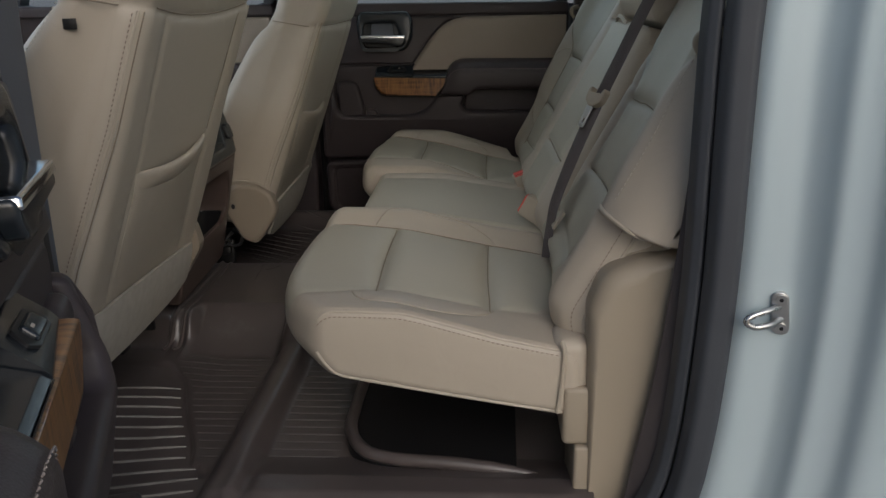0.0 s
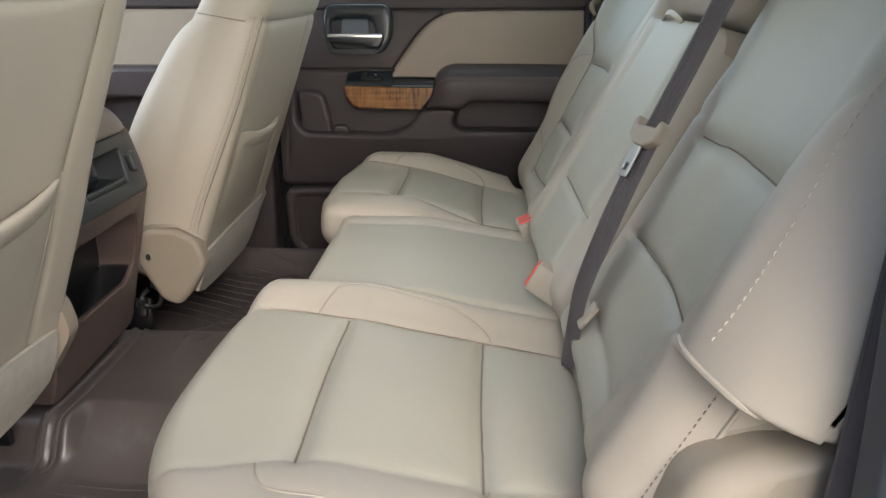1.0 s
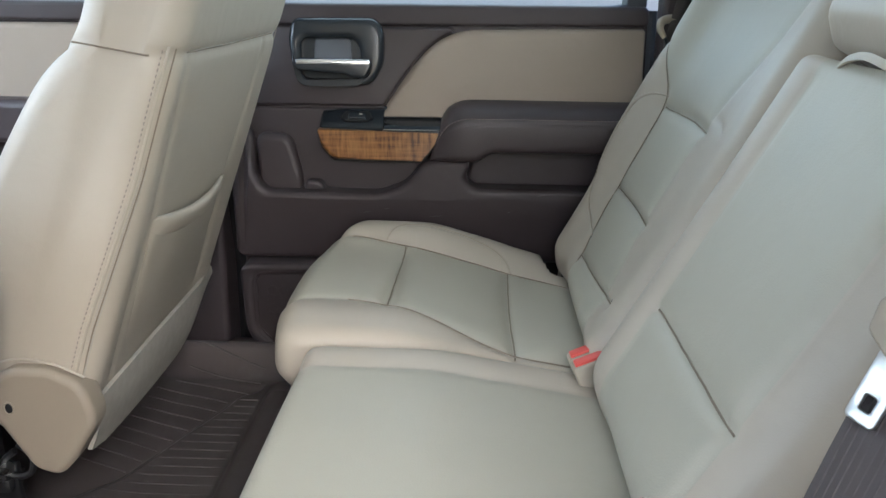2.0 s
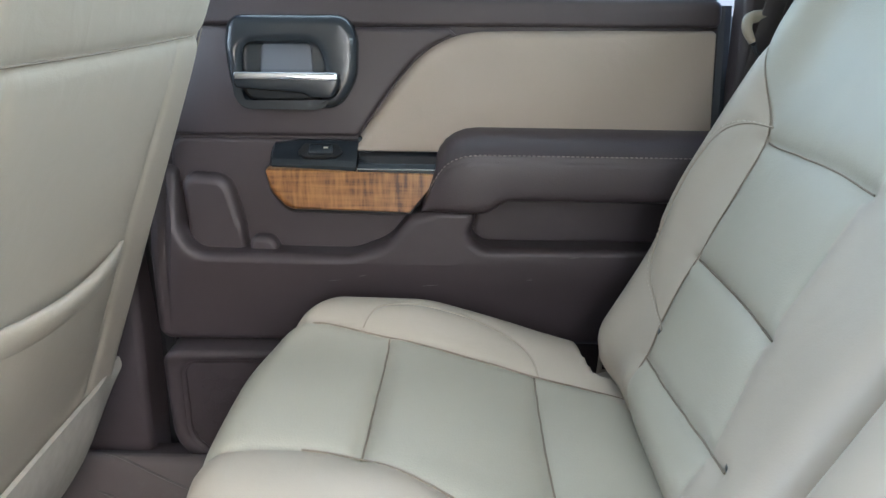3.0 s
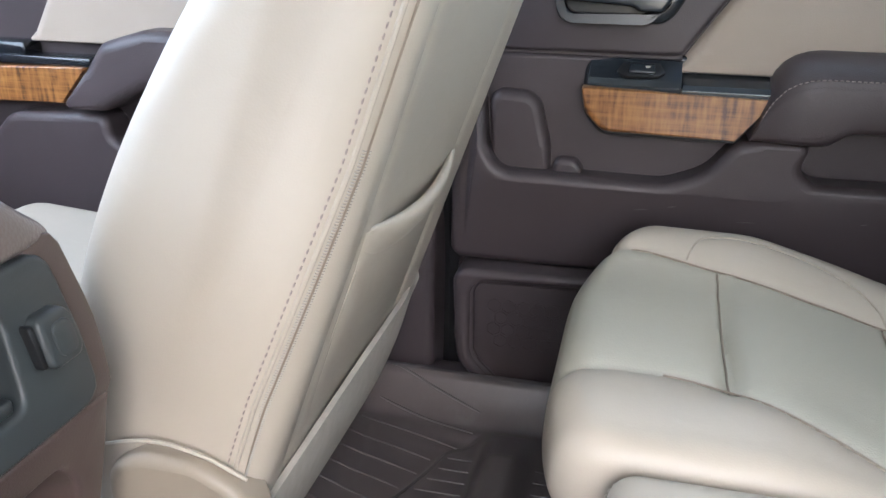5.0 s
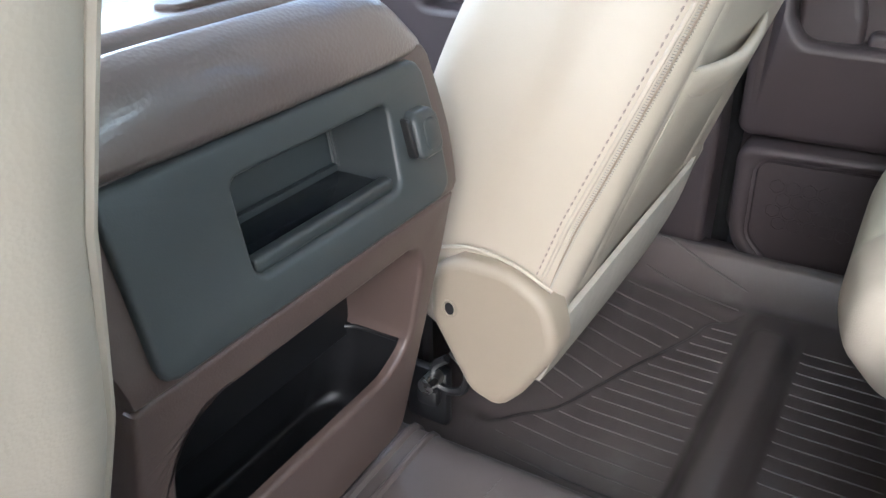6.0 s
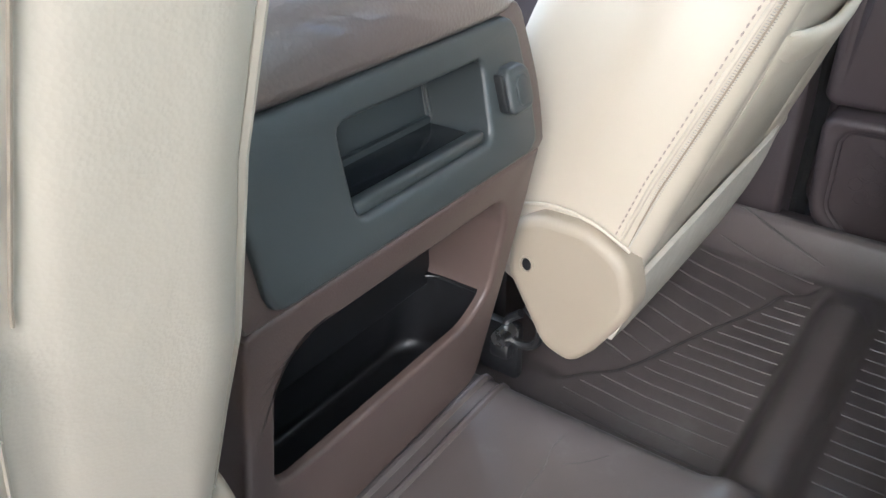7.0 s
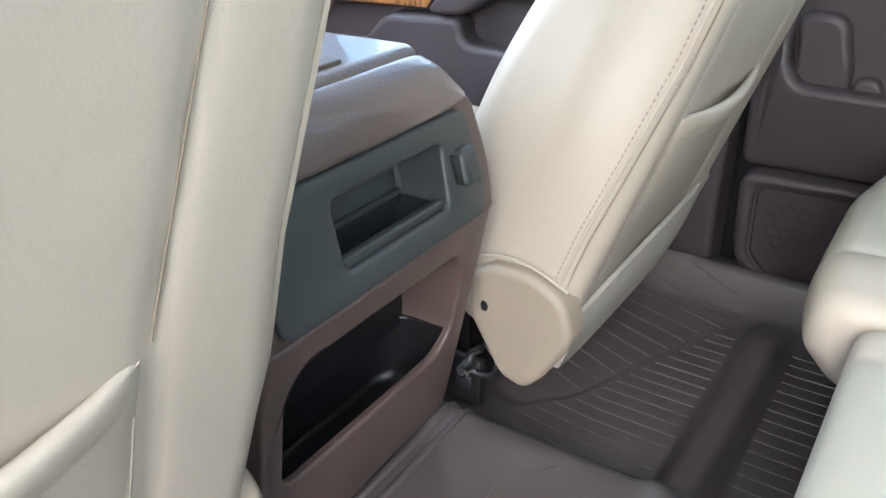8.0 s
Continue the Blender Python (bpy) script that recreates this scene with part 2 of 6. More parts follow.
def ear_clip(p):
    """Triangles of a simple closed outline."""
    p = np.array(p, float)
    x, y = p[:, 0], p[:, 1]
    left = list(range(len(p)))
    if np.sum(x * np.roll(y, -1) - np.roll(x, -1) * y) < 0:
        left.reverse()
    out = []

    def cross(a, b, c):
        return (x[b] - x[a]) * (y[c] - y[a]) - (y[b] - y[a]) * (x[c] - x[a])
    while len(left) > 3:
        best = None
        for k in range(len(left)):
            a, b, c = left[k - 1], left[k], left[(k + 1) % len(left)]
            area = cross(a, b, c)
            if area <= 1e-12:
                continue
            o = np.array([q for q in left if q not in (a, b, c)])
            u, v, w = cross(a, b, o), cross(b, c, o), cross(c, a, o)
            if np.any((u >= -1e-14) & (v >= -1e-14) & (w >= -1e-14)):
                continue
            long = max(np.hypot(x[a] - x[c], y[a] - y[c]), 1e-9)
            if best is None or area / long ** 2 > best[0]:
                best = (area / long ** 2, k, (a, b, c))
        if best is None:
            k = int(np.argmin([abs(cross(left[i - 1], left[i], left[(i + 1) % len(left)])) for i in range(len(left))]))
            left.pop(k)
            continue
        out.append(best[2])
        left.pop(best[1])
    out.append(tuple(left))
    return out


def slab(outline, axis, front, back, r=0.004, steps=4, hole=None):
    """An outline in the two axes other than axis, from front to back, with its front edge rounded by r."""
    p = np.array(outline, float)
    n = normals2(p)
    way = 1 if back > front else -1
    rr = safe_inset(p, n, r)[:, None]
    loops = []
    for k in range(steps + 1):
        a = math.pi / 2 * k / steps
        loops.append((p - n * rr * (1 - math.sin(a)), front + way * r * (1 - math.cos(a))))
    loops.append((p, back))
    v = []
    for q, h in loops:
        for a, b in q:
            v.append({"x": (h, a, b), "y": (a, h, b), "z": (a, b, h)}[axis])
    m, f = len(p), []
    for k in range(len(loops) - 1):
        for i in range(m):
            j = (i + 1) % m
            f.append((k * m + i, k * m + j, (k + 1) * m + j, (k + 1) * m + i))
    last = (len(loops) - 1) * m
    f += ear_clip(loops[0][0])
    f += [tuple(last + i for i in q) for q in ear_clip(loops[-1][0])]
    return fixed(v, f)


def fixed(v, f):
    """The same shape with all its faces looking outwards."""
    bm = bmesh.new()
    bv = [bm.verts.new(tuple(map(float, q))) for q in v]
    for q in f:
        try:
            bm.faces.new([bv[int(i)] for i in q])
        except ValueError:
            pass
    bmesh.ops.triangulate(bm, faces=[q for q in bm.faces if len(q.verts) > 4], ngon_method="EAR_CLIP")
    bmesh.ops.recalc_face_normals(bm, faces=bm.faces)
    bm.verts.index_update()
    out = np.array([w.co[:] for w in bm.verts]), [tuple(w.index for w in q.verts) for q in bm.faces]
    bm.free()
    return out


def ring_plate(outer, inner, axis, front, back, r=0.004, steps=3):
    """A plate with a hole; both outlines carry the same number of points."""
    po, pi = resample(outer, 96), resample(inner, 96)
    no, ni = normals2(po), normals2(pi)
    ro, ri = safe_inset(po, no, r)[:, None], safe_inset(pi, -ni, r)[:, None]
    way = 1 if back > front else -1
    loops = [(po, back)]
    for k in range(steps, -1, -1):
        a = math.pi / 2 * k / steps
        loops.append((po - no * ro * (1 - math.sin(a)), front + way * r * (1 - math.cos(a))))
    for k in range(steps + 1):
        a = math.pi / 2 * k / steps
        loops.append((pi + ni * ri * (1 - math.sin(a)), front + way * r * (1 - math.cos(a))))
    loops.append((pi, back))
    v = []
    for q, h in loops:
        for a, b in q:
            v.append({"x": (h, a, b), "y": (a, h, b), "z": (a, b, h)}[axis])
    m, f = 96, []
    for k in range(len(loops)):
        for i in range(m):
            j, k2 = (i + 1) % m, (k + 1) % len(loops)
            f.append((k * m + i, k * m + j, k2 * m + j, k2 * m + i))
    return fixed(v, f)


def resample(p, n):
    """n points round a closed outline, begun at its point farthest along (-1, -1)."""
    p = np.array(p, float)
    k = int(np.argmin(p[:, 0] + p[:, 1]))
    p = np.roll(p, -k, 0)
    if np.sum(p[:, 0] * np.roll(p[:, 1], -1) - np.roll(p[:, 0], -1) * p[:, 1]) < 0:
        p = np.roll(p[::-1], 1, 0)
    q = np.vstack([p, p[:1]])
    d = np.concatenate([[0], np.cumsum(np.linalg.norm(np.diff(q, axis=0), axis=1))])
    t = np.linspace(0, d[-1], n, endpoint=False)
    return np.stack([np.interp(t, d, q[:, i]) for i in (0, 1)], 1)


def box(x0, x1, y0, y1, z0, z1, r=0.003, seg=2):
    bm = bmesh.new()
    bmesh.ops.create_cube(bm, size=1)
    for w in bm.verts:
        w.co = ((x0 + x1) / 2 + w.co.x * (x1 - x0), (y0 + y1) / 2 + w.co.y * (y1 - y0), (z0 + z1) / 2 + w.co.z * (z1 - z0))
    if r:
        bmesh.ops.bevel(bm, geom=bm.edges[:], offset=min(r, 0.45 * min(x1 - x0, y1 - y0, z1 - z0)), segments=seg, affect="EDGES", profile=0.5)
    bm.verts.index_update()
    out = np.array([w.co[:] for w in bm.verts]), [tuple(w.index for w in q.verts) for q in bm.faces]
    bm.free()
    return out


def smooth_line(pts, n=40):
    """A smooth line through the points, n points evenly along it."""
    p = np.array(pts, float)
    if len(p) > 2:
        q = np.vstack([2 * p[0] - p[1], p, 2 * p[-1] - p[-2]])
        out = []
        for i in range(1, len(q) - 2):
            for t in np.linspace(0, 1, 12, endpoint=False):
                a, b, c, d = q[i - 1], q[i], q[i + 1], q[i + 2]
                out.append(0.5 * (2 * b + (c - a) * t + (2 * a - 5 * b + 4 * c - d) * t * t + (3 * b - a - 3 * c + d) * t ** 3))
        out.append(p[-1])
        p = np.array(out)
    d = np.concatenate([[0], np.cumsum(np.linalg.norm(np.diff(p, axis=0), axis=1))])
    t = np.linspace(0, d[-1], n)
    return np.stack([np.interp(t, d, p[:, i]) for i in range(p.shape[1])], 1)


def tube(path, r, seg=8, closed=False):
    p = np.array(path, float)
    n = len(p)
    rr = np.full(n, r) if np.isscalar(r) else np.array(r)
    d = np.roll(p, -1, 0) - np.roll(p, 1, 0)
    if not closed:
        d[0], d[-1] = p[1] - p[0], p[-1] - p[-2]
    d /= np.linalg.norm(d, axis=1)[:, None]
    up = np.array((0, 0, 1.0)) if abs(d[0][2]) < 0.9 else np.array((1.0, 0, 0))
    v, f = [], []
    a = np.cross(d[0], up)
    for i in range(n):
        a = a - d[i] * (a @ d[i])
        a /= np.linalg.norm(a)
        b = np.cross(d[i], a)
        for k in range(seg):
            t = 2 * math.pi * k / seg
            v.append(p[i] + rr[i] * (a * math.cos(t) + b * math.sin(t)))
    for i in range(n if closed else n - 1):
        j = (i + 1) % n
        for k in range(seg):
            k2 = (k + 1) % seg
            f.append((i * seg + k, i * seg + k2, j * seg + k2, j * seg + k))
    if not closed:
        f += [tuple(range(seg))[::-1], tuple(range((n - 1) * seg, n * seg))]
    return fixed(v, f)


def strip(path, across, width, thick):
    """A flat band along path, width wide along the unit vectors across, thick thick."""
    p, c = np.array(path, float), np.array(across, float)
    if c.ndim == 1:
        c = np.tile(c, (len(p), 1))
    d = np.gradient(p, axis=0)
    n = np.cross(d, c)
    n /= np.linalg.norm(n, axis=1)[:, None]
    w, t = width / 2, thick / 2
    prof = [(-w, -t * 0.3), (-w * 0.96, -t), (w * 0.96, -t), (w, -t * 0.3), (w, t * 0.3), (w * 0.96, t), (-w * 0.96, t), (-w, t * 0.3)]
    v = [p[i] + c[i] * a + n[i] * b for i in range(len(p)) for a, b in prof]
    m, f = len(prof), []
    for i in range(len(p) - 1):
        for k in range(m):
            f.append((i * m + k, i * m + (k + 1) % m, (i + 1) * m + (k + 1) % m, (i + 1) * m + k))
    f += [tuple(range(m)), tuple(range((len(p) - 1) * m, len(p) * m))]
    return fixed(v, f)


def line_distance(a, b, line):
    """How far the points (a, b) lie from a line of points."""
    best = np.full(a.shape, 1e9)
    for p, q in zip(line[:-1], line[1:]):
        d = q - p
        t = np.clip(((a - p[0]) * d[0] + (b - p[1]) * d[1]) / max(d @ d, 1e-12), 0, 1)
        best = np.minimum(best, np.hypot(a - p[0] - t * d[0], b - p[1] - t * d[1]))
    return best


def pad(profile, w0, w1, r, step=0.005, shape=None):
    """An upholstered block: a closed profile (a, b) carried along w from w0 to w1, its ends rounded by r.
    shape(a, b, w, na, nb) moves the surface. Returns grids a, b, w and the faces."""
    n0 = normals2(profile)
    st = []
    for k in range(9):
        t = math.pi / 2 * k / 8
        st.append((w0 + r * (1 - math.cos(t)), r * (1 - math.sin(t))))
    mid = max(2, int((w1 - w0 - 2 * r) / step))
    st += [(w, 0) for w in np.linspace(w0 + r, w1 - r, mid + 1)[1:-1]]
    st += [(w0 + w1 - w, e) for w, e in st[:9][::-1]]
    W = np.array([s[0] for s in st])[:, None] * np.ones(len(profile))[None]
    E = np.array([s[1] for s in st])[:, None]
    a = profile[None, :, 0] - n0[None, :, 0] * E
    b = profile[None, :, 1] - n0[None, :, 1] * E
    na, nb = np.broadcast_to(n0[:, 0], a.shape), np.broadcast_to(n0[:, 1], a.shape)
    if shape:
        a, b, W = shape(a, b, W, na, nb)
    m, n = a.shape
    f = [(i * n + j, i * n + (j + 1) % n, (i + 1) * n + (j + 1) % n, (i + 1) * n + j) for i in range(m - 1) for j in range(n)]
    f += [tuple(range(n))[::-1], tuple(range((m - 1) * n, m * n))]
    return a, b, W, f


def dense(profile, step):
    p = np.vstack([profile, profile[:1]])
    d = np.concatenate([[0], np.cumsum(np.linalg.norm(np.diff(p, axis=0), axis=1))])
    t = np.linspace(0, d[-1], max(16, int(d[-1] / step)), endpoint=False)
    return np.stack([np.interp(t, d, p[:, i]) for i in (0, 1)], 1)


def on_surface(v, line, keep):
    """Carries a line of (first, second) places onto the surface points v (chosen by keep): nearest points, smoothed."""
    c = v[keep(v)]
    out = []
    for q in line:
        d = np.linalg.norm(c[:, :len(q)] - q, axis=1)
        k = np.argsort(d)[:5]
        w = 1 / (d[k] + 0.001)
        out.append((c[k] * w[:, None]).sum(0) / w.sum())
    out = np.array(out)
    for _ in range(2):
        out[1:-1] = 0.25 * out[:-2] + 0.5 * out[1:-1] + 0.25 * out[2:]
    return out


def stitches(path, up, long=0.0045, gap=0.0025, r=0.0008, lift=0.0006):
    """A row of single stitches along path."""
    p = np.array(path, float) + np.array(up) * lift
    d = np.concatenate([[0], np.cumsum(np.linalg.norm(np.diff(p, axis=0), axis=1))])
    shapes = []
    for t in np.arange(0, d[-1] - long, long + gap):
        a, b = [np.array([np.interp(s, d, p[:, i]) for i in range(3)]) for s in (t, t + long)]
        m = (a + b) / 2 + np.array(up) * r
        shapes.append(tube([a, m, b], [r * 0.6, r, r * 0.6], seg=5))
    return merge(*shapes)


# ---- cab structure ----
SIDE[0] = 1
FLOOR = 0.045


BORDER = smooth_line([(-0.655, 0.285), (-0.628, 0.325), (-0.604, 0.352), (-0.590, 0.380), (-0.572, 0.43), (-0.547, 0.493), (-0.521, 0.550), (-0.500, 0.60), (-0.488, 0.64), (-0.462, 0.66), (-0.445, 0.70)], 60)


def mat_height(x, y):
    """The rubber mat: wells at both sides, the tunnel between, a rolled ridge ahead of the seat, upturned edges."""
    t = np.abs(y)
    z = np.full(np.broadcast(x, y).shape, FLOOR)
    ramp_in = (0.5 - 0.5 * np.tanh((y + 0.05) / 0.01)) * np.clip((x + 0.64) / 0.015, 0, 1) * np.clip((-0.425 - x) / 0.015, 0, 1)
    u = np.clip((0.240 - t) / 0.125, 0, 1)
    fold_in = (0.5 - 0.5 * np.tanh((y + 0.05) / 0.01)) * np.exp(-((t - 0.20) / 0.05) ** 2) * (np.exp(-((x + 0.645) / 0.009) ** 2) + 0.8 * np.exp(-((x + 0.675) / 0.008) ** 2))
    z = z + 0.010 * fold_in
    step = (1 - ramp_in) * (0.5 - 0.5 * np.tanh((t - 0.20) / 0.018)) + ramp_in * u
    tunnel = 0.075 * step * (0.5 + 0.5 * np.tanh((-0.40 - x) / 0.02) * 1.0)
    tunnel = tunnel + 0.055 * (0.5 - 0.5 * np.tanh((t - 0.20) / 0.03)) * (0.5 - 0.5 * np.tanh((-0.40 - x) / 0.02))
    ridge = 0.030 * np.exp(-((x + 0.405) / 0.030) ** 4) * (0.5 + 0.5 * np.tanh((t - 0.19) / 0.02)) * np.clip((0.70 - y) / 0.09, 0, 1)
    # ramp under the front seats
    ramp = 0.012 * np.clip((-0.56 - x - 0.16 * (t - 0.36)) / 0.12, 0, 1)
    edge = 0.055 * np.clip((y - 0.705) / 0.05, 0, 1) ** 1.5 + 0.030 * np.clip((-0.62 - y) / 0.10, 0, 1) * np.clip((x + 0.40) / 0.05, 0, 1) - 0.03 * np.clip((-0.76 - y) / 0.06, 0, 1)
    # step down from one ribbed field into the other
    gx = x - np.interp(t, BORDER[:, 1], BORDER[:, 0])
    in_well = np.clip((t - 0.285) / 0.02, 0, 1) * np.clip((0.69 - t) / 0.02, 0, 1)
    z = z - in_well * 0.007 * (0.5 - 0.5 * np.tanh(gx / 0.003)) * np.exp(np.minimum(gx, 0) / 0.06)
    return z + np.maximum(tunnel, 0) + ridge + ramp * (0.5 + 0.5 * np.tanh((t - 0.22) / 0.02)) + edge


CREASES = [[(-0.567, 0.153), (-0.569, 0.122), (-0.563, 0.100), (-0.563, 0.073), (-0.560, 0.03)], [(-0.520, 0.146), (-0.535, 0.125), (-0.552, 0.110)]]


def build_floor():
    solid("floor", box(-1.6, 0.55, -0.83, 0.83, -0.06, 0.0, 0.004), BODY_INNER, "dark carpeted cab floor", "floor")
    mat = thing("floor_mat", (-0.4, 0, 0), "dark brown moulded rubber floor liner with raised ribs and scuffs", "floor mat")
    xs = np.concatenate([np.linspace(-0.86, -0.68, 26)[:-1], np.linspace(-0.68, -0.43, 110)[:-1], np.linspace(-0.43, 0.16, 84)])
    ys = np.linspace(-0.835, 0.765, 320)
    X, Y = np.meshgrid(xs, ys, indexing="ij")
    Z = mat_height(X, Y)
    top = np.stack([X, Y, Z], -1).reshape(-1, 3)
    low = np.stack([X, Y, Z - 0.005], -1).reshape(-1, 3)
    n, m = X.shape
    ij = [(i, j) for i in range(n - 1) for j in range(m - 1)]
    f = [(i * m + j, (i + 1) * m + j, (i + 1) * m + j + 1, i * m + j + 1) for i, j in ij]
    o = n * m
    f += [(o + i * m + j, o + i * m + j + 1, o + (i + 1) * m + j + 1, o + (i + 1) * m + j) for i, j in ij]
    rim = [(i, 0) for i in range(n)] + [(n - 1, j) for j in range(1, m)] + [(i, m - 1) for i in range(n - 2, -1, -1)] + [(0, j) for j in range(m - 2, 0, -1)]
    for (i, j), (i2, j2) in zip(rim, rim[1:] + rim[:1]):
        f.append((i * m + j, i2 * m + j2, o + i2 * m + j2, o + i * m + j))
    part("liner", (top, f), RUBBERMAT, mat, sharp=70)

    def rib(p, r=0.0016):
        p = np.array(p, float)
        return tube(np.stack([p[:, 0], p[:, 1], mat_height(p[:, 0], p[:, 1]) + 0.0006], 1), [r * 0.5] + [r] * (len(p) - 2) + [r * 0.5], 6)
    for side in (1, -1):
        for y in np.arange(0.255, 0.70, 0.0247):
            x0 = -0.645 + max(0, (0.30 - y)) * 0.4 if y < 0.31 else float(np.interp(y, BORDER[:, 1], BORDER[:, 0])) + 0.012
            if x0 > -0.465:
                continue
            part("rib", rib([(x, side * y) for x in np.linspace(x0, -0.448, 10)], 0.0013), FAINT_RIB, mat)
            if y > 0.27:
                part("rib", rib([(x, side * y) for x in np.linspace(-0.362, -0.245, 8)], 0.0013), FAINT_RIB, mat)
        for k in range(11):
            y = 0.385 + 0.034 * k
            x1 = float(np.interp(y, BORDER[:, 1], BORDER[:, 0])) - 0.012
            # ribs by the open door take the paler colour, as if lit
            part("rib", rib([(x1 - t * 0.15, side * (y + t * 0.036)) for t in np.linspace(0, 1, 8)], 0.0030 if side < 0 else 0.0018), LIT_RIB if side < 0 else FAINT_RIB, mat)
        # dark tray under the seat, with its raised rim
        tray = thing("storage_tray", (0, side * 0.45, FLOOR), "black plastic under-seat tray with a rounded rim", "tray", "trays under the bench")
        SIDE[0] = side
        ring = rounded([(-0.235, 0.30, 0.04), (-0.235, 0.62, 0.10), (-0.16, 0.675, 0.06), (0.05, 0.680, 0.02), (0.06, 0.30, 0.02)])
        part("tub", slab(ring, "z", 0.062, 0.046, 0.004), BLACK, tray)
        path = smooth_line([(-0.232, 0.33, 0.066), (-0.234, 0.50, 0.068), (-0.228, 0.58, 0.070), (-0.195, 0.645, 0.072), (-0.14, 0.668, 0.072), (-0.05, 0.678, 0.072), (0.05, 0.688, 0.066), (0.10, 0.694, 0.058)], 60)
        part("rim", tube(path, np.interp(np.linspace(0, 1, 60), [0, 0.85, 1], [0.011, 0.011, 0.004]), 10), RUBBERMAT, tray)
        SIDE[0] = 1
    # rolled lips where the liner meets the console
    for x, r in ((-0.679, 0.006), (-0.657, 0.0045)):
        p = smooth_line([(x - 0.012, -0.235), (x, -0.20), (x + 0.002, -0.05), (x, 0.10), (x - 0.004, 0.185), (x - 0.02, 0.225)], 50)
        part("lip", tube(np.stack([p[:, 0], p[:, 1], mat_height(p[:, 0], p[:, 1]) - 0.001], 1), r, 8), RUBBERMAT, mat)
    # creases worn into the liner over the tunnel
    for line in CREASES:
        p = smooth_line(line, 16)
        part("crease", tube(np.stack([p[:, 0], p[:, 1], mat_height(p[:, 0], p[:, 1]) + 0.0002], 1), [0.0002] + [0.0006] * 14 + [0.0002], 5), FAINT_RIB, mat)
    return mat


def build_shell():
    # sills, pillars, roof, rear and front walls
    for side in (1, -1):
        SIDE[0] = side
        rise = 0.0 if side > 0 else -0.075
        sill = rounded([(0.765, 0.04 + rise, 0.01), (0.772, 0.085 + rise, 0.012), (0.83, 0.080 + rise, 0.01), (0.86, 0.03 + rise, 0.01), (0.86, -0.12, 0.01), (0.765, -0.12, 0.01)])
        solid("sill_trim", slab(sill, "x", -1.6, 0.30, 0.003), BROWN, "dark brown plastic sill trim", "sill")
        solid("pillar_middle", slab(rounded([(-0.66, 0.02, 0.01), (-0.55, 0.02, 0.02), (-0.545, 0.74, 0.02), (-0.53, 1.20, 0.02), (-0.64, 1.20, 0.01)] if side > 0 else
                                            [(-0.63, 0.02, 0.01), (-0.568, 0.02, 0.02), (-0.563, 0.74, 0.02), (-0.548, 1.20, 0.02), (-0.61, 1.20, 0.01)]), "y", 0.80, 0.90, 0.012), BROWN if side > 0 else PILLAR, "dark brown plastic middle pillar trim" if side > 0 else "blue-grey rubber edge of the middle pillar", "pillar")
        if side > 0:
            solid("body_side", slab(rounded([(-0.72, -0.10, 0.01), (-0.47, -0.10, 0.01), (-0.47, 0.74, 0.01), (-0.50, 1.20, 0.01), (-0.70, 1.20, 0.01)]), "y", 0.902, 0.94, 0.004), SEAL, "dark inner body side behind the pillar trim", "body panel")
        solid("pillar_rear", slab(rounded([(0.30, 0.03, 0.01), (0.275, 0.40, 0.02), (0.275, 0.78, 0.02), (0.30, 1.20, 0.02), (0.62, 1.20, 0.01), (0.62, 0.03, 0.01)]), "y", 0.805, 0.85, 0.010), BROWN, "dark brown plastic rear pillar trim", "pillar")
    SIDE[0] = 1
    roof = box(-1.45, 0.62, -0.80, 0.80, 1.20, 1.25, 0.02)
    solid("ceiling", roof, HEADLINER, "plain grey cloth headliner", "ceiling")
    # rear wall with its window opening
    outer = rounded([(-0.86, -0.1), (0.86, -0.1), (0.80, 1.23), (-0.80, 1.23)])
    inner = rounded([(-0.62, 0.86, 0.05), (0.62, 0.86, 0.05), (0.60, 1.14, 0.05), (-0.60, 1.14, 0.05)])
    solid("wall_rear", ring_plate(outer, inner, "x", 0.60, 0.66, 0.004), HEADLINER, "rear cab wall with window opening", "wall")
    w = solid("window_rear", box(0.628, 0.632, -0.63, 0.63, 0.85, 1.15, 0.001), GLASS, "clear rear window glass", "window")
    w.visible_shadow = False
    # dash and windscreen
    solid("dashboard", box(-1.75, -1.55, -0.84, 0.84, 0.0, 0.78, 0.03), BROWN_PAD, "plain dark brown dashboard", "dashboard")
    w = solid("window_front", (np.array([(-1.60, -0.78, 0.76), (-1.60, 0.78, 0.76), (-1.28, 0.74, 1.22), (-1.28, -0.74, 1.22), (-1.605, -0.78, 0.76), (-1.605, 0.78, 0.76), (-1.285, 0.74, 1.22), (-1.285, -0.74, 1.22)]),
                               [(0, 1, 2, 3), (7, 6, 5, 4), (0, 4, 5, 1), (1, 5, 6, 2), (2, 6, 7, 3), (3, 7, 4, 0)]), GLASS, "clear windscreen glass", "window", smooth=False)
    w.visible_shadow = False
    # ground, unseen; its pale colour is chosen to bounce light into the cab
    xs = [(-400, -400, -0.62), (400, -400, -0.62), (400, 400, -0.62), (-400, 400, -0.62)]
    solid("ground", (xs, [(0, 1, 2, 3)]), BOUNCE_GROUND, "plain pale ground out of view, bouncing light", "ground", smooth=False)


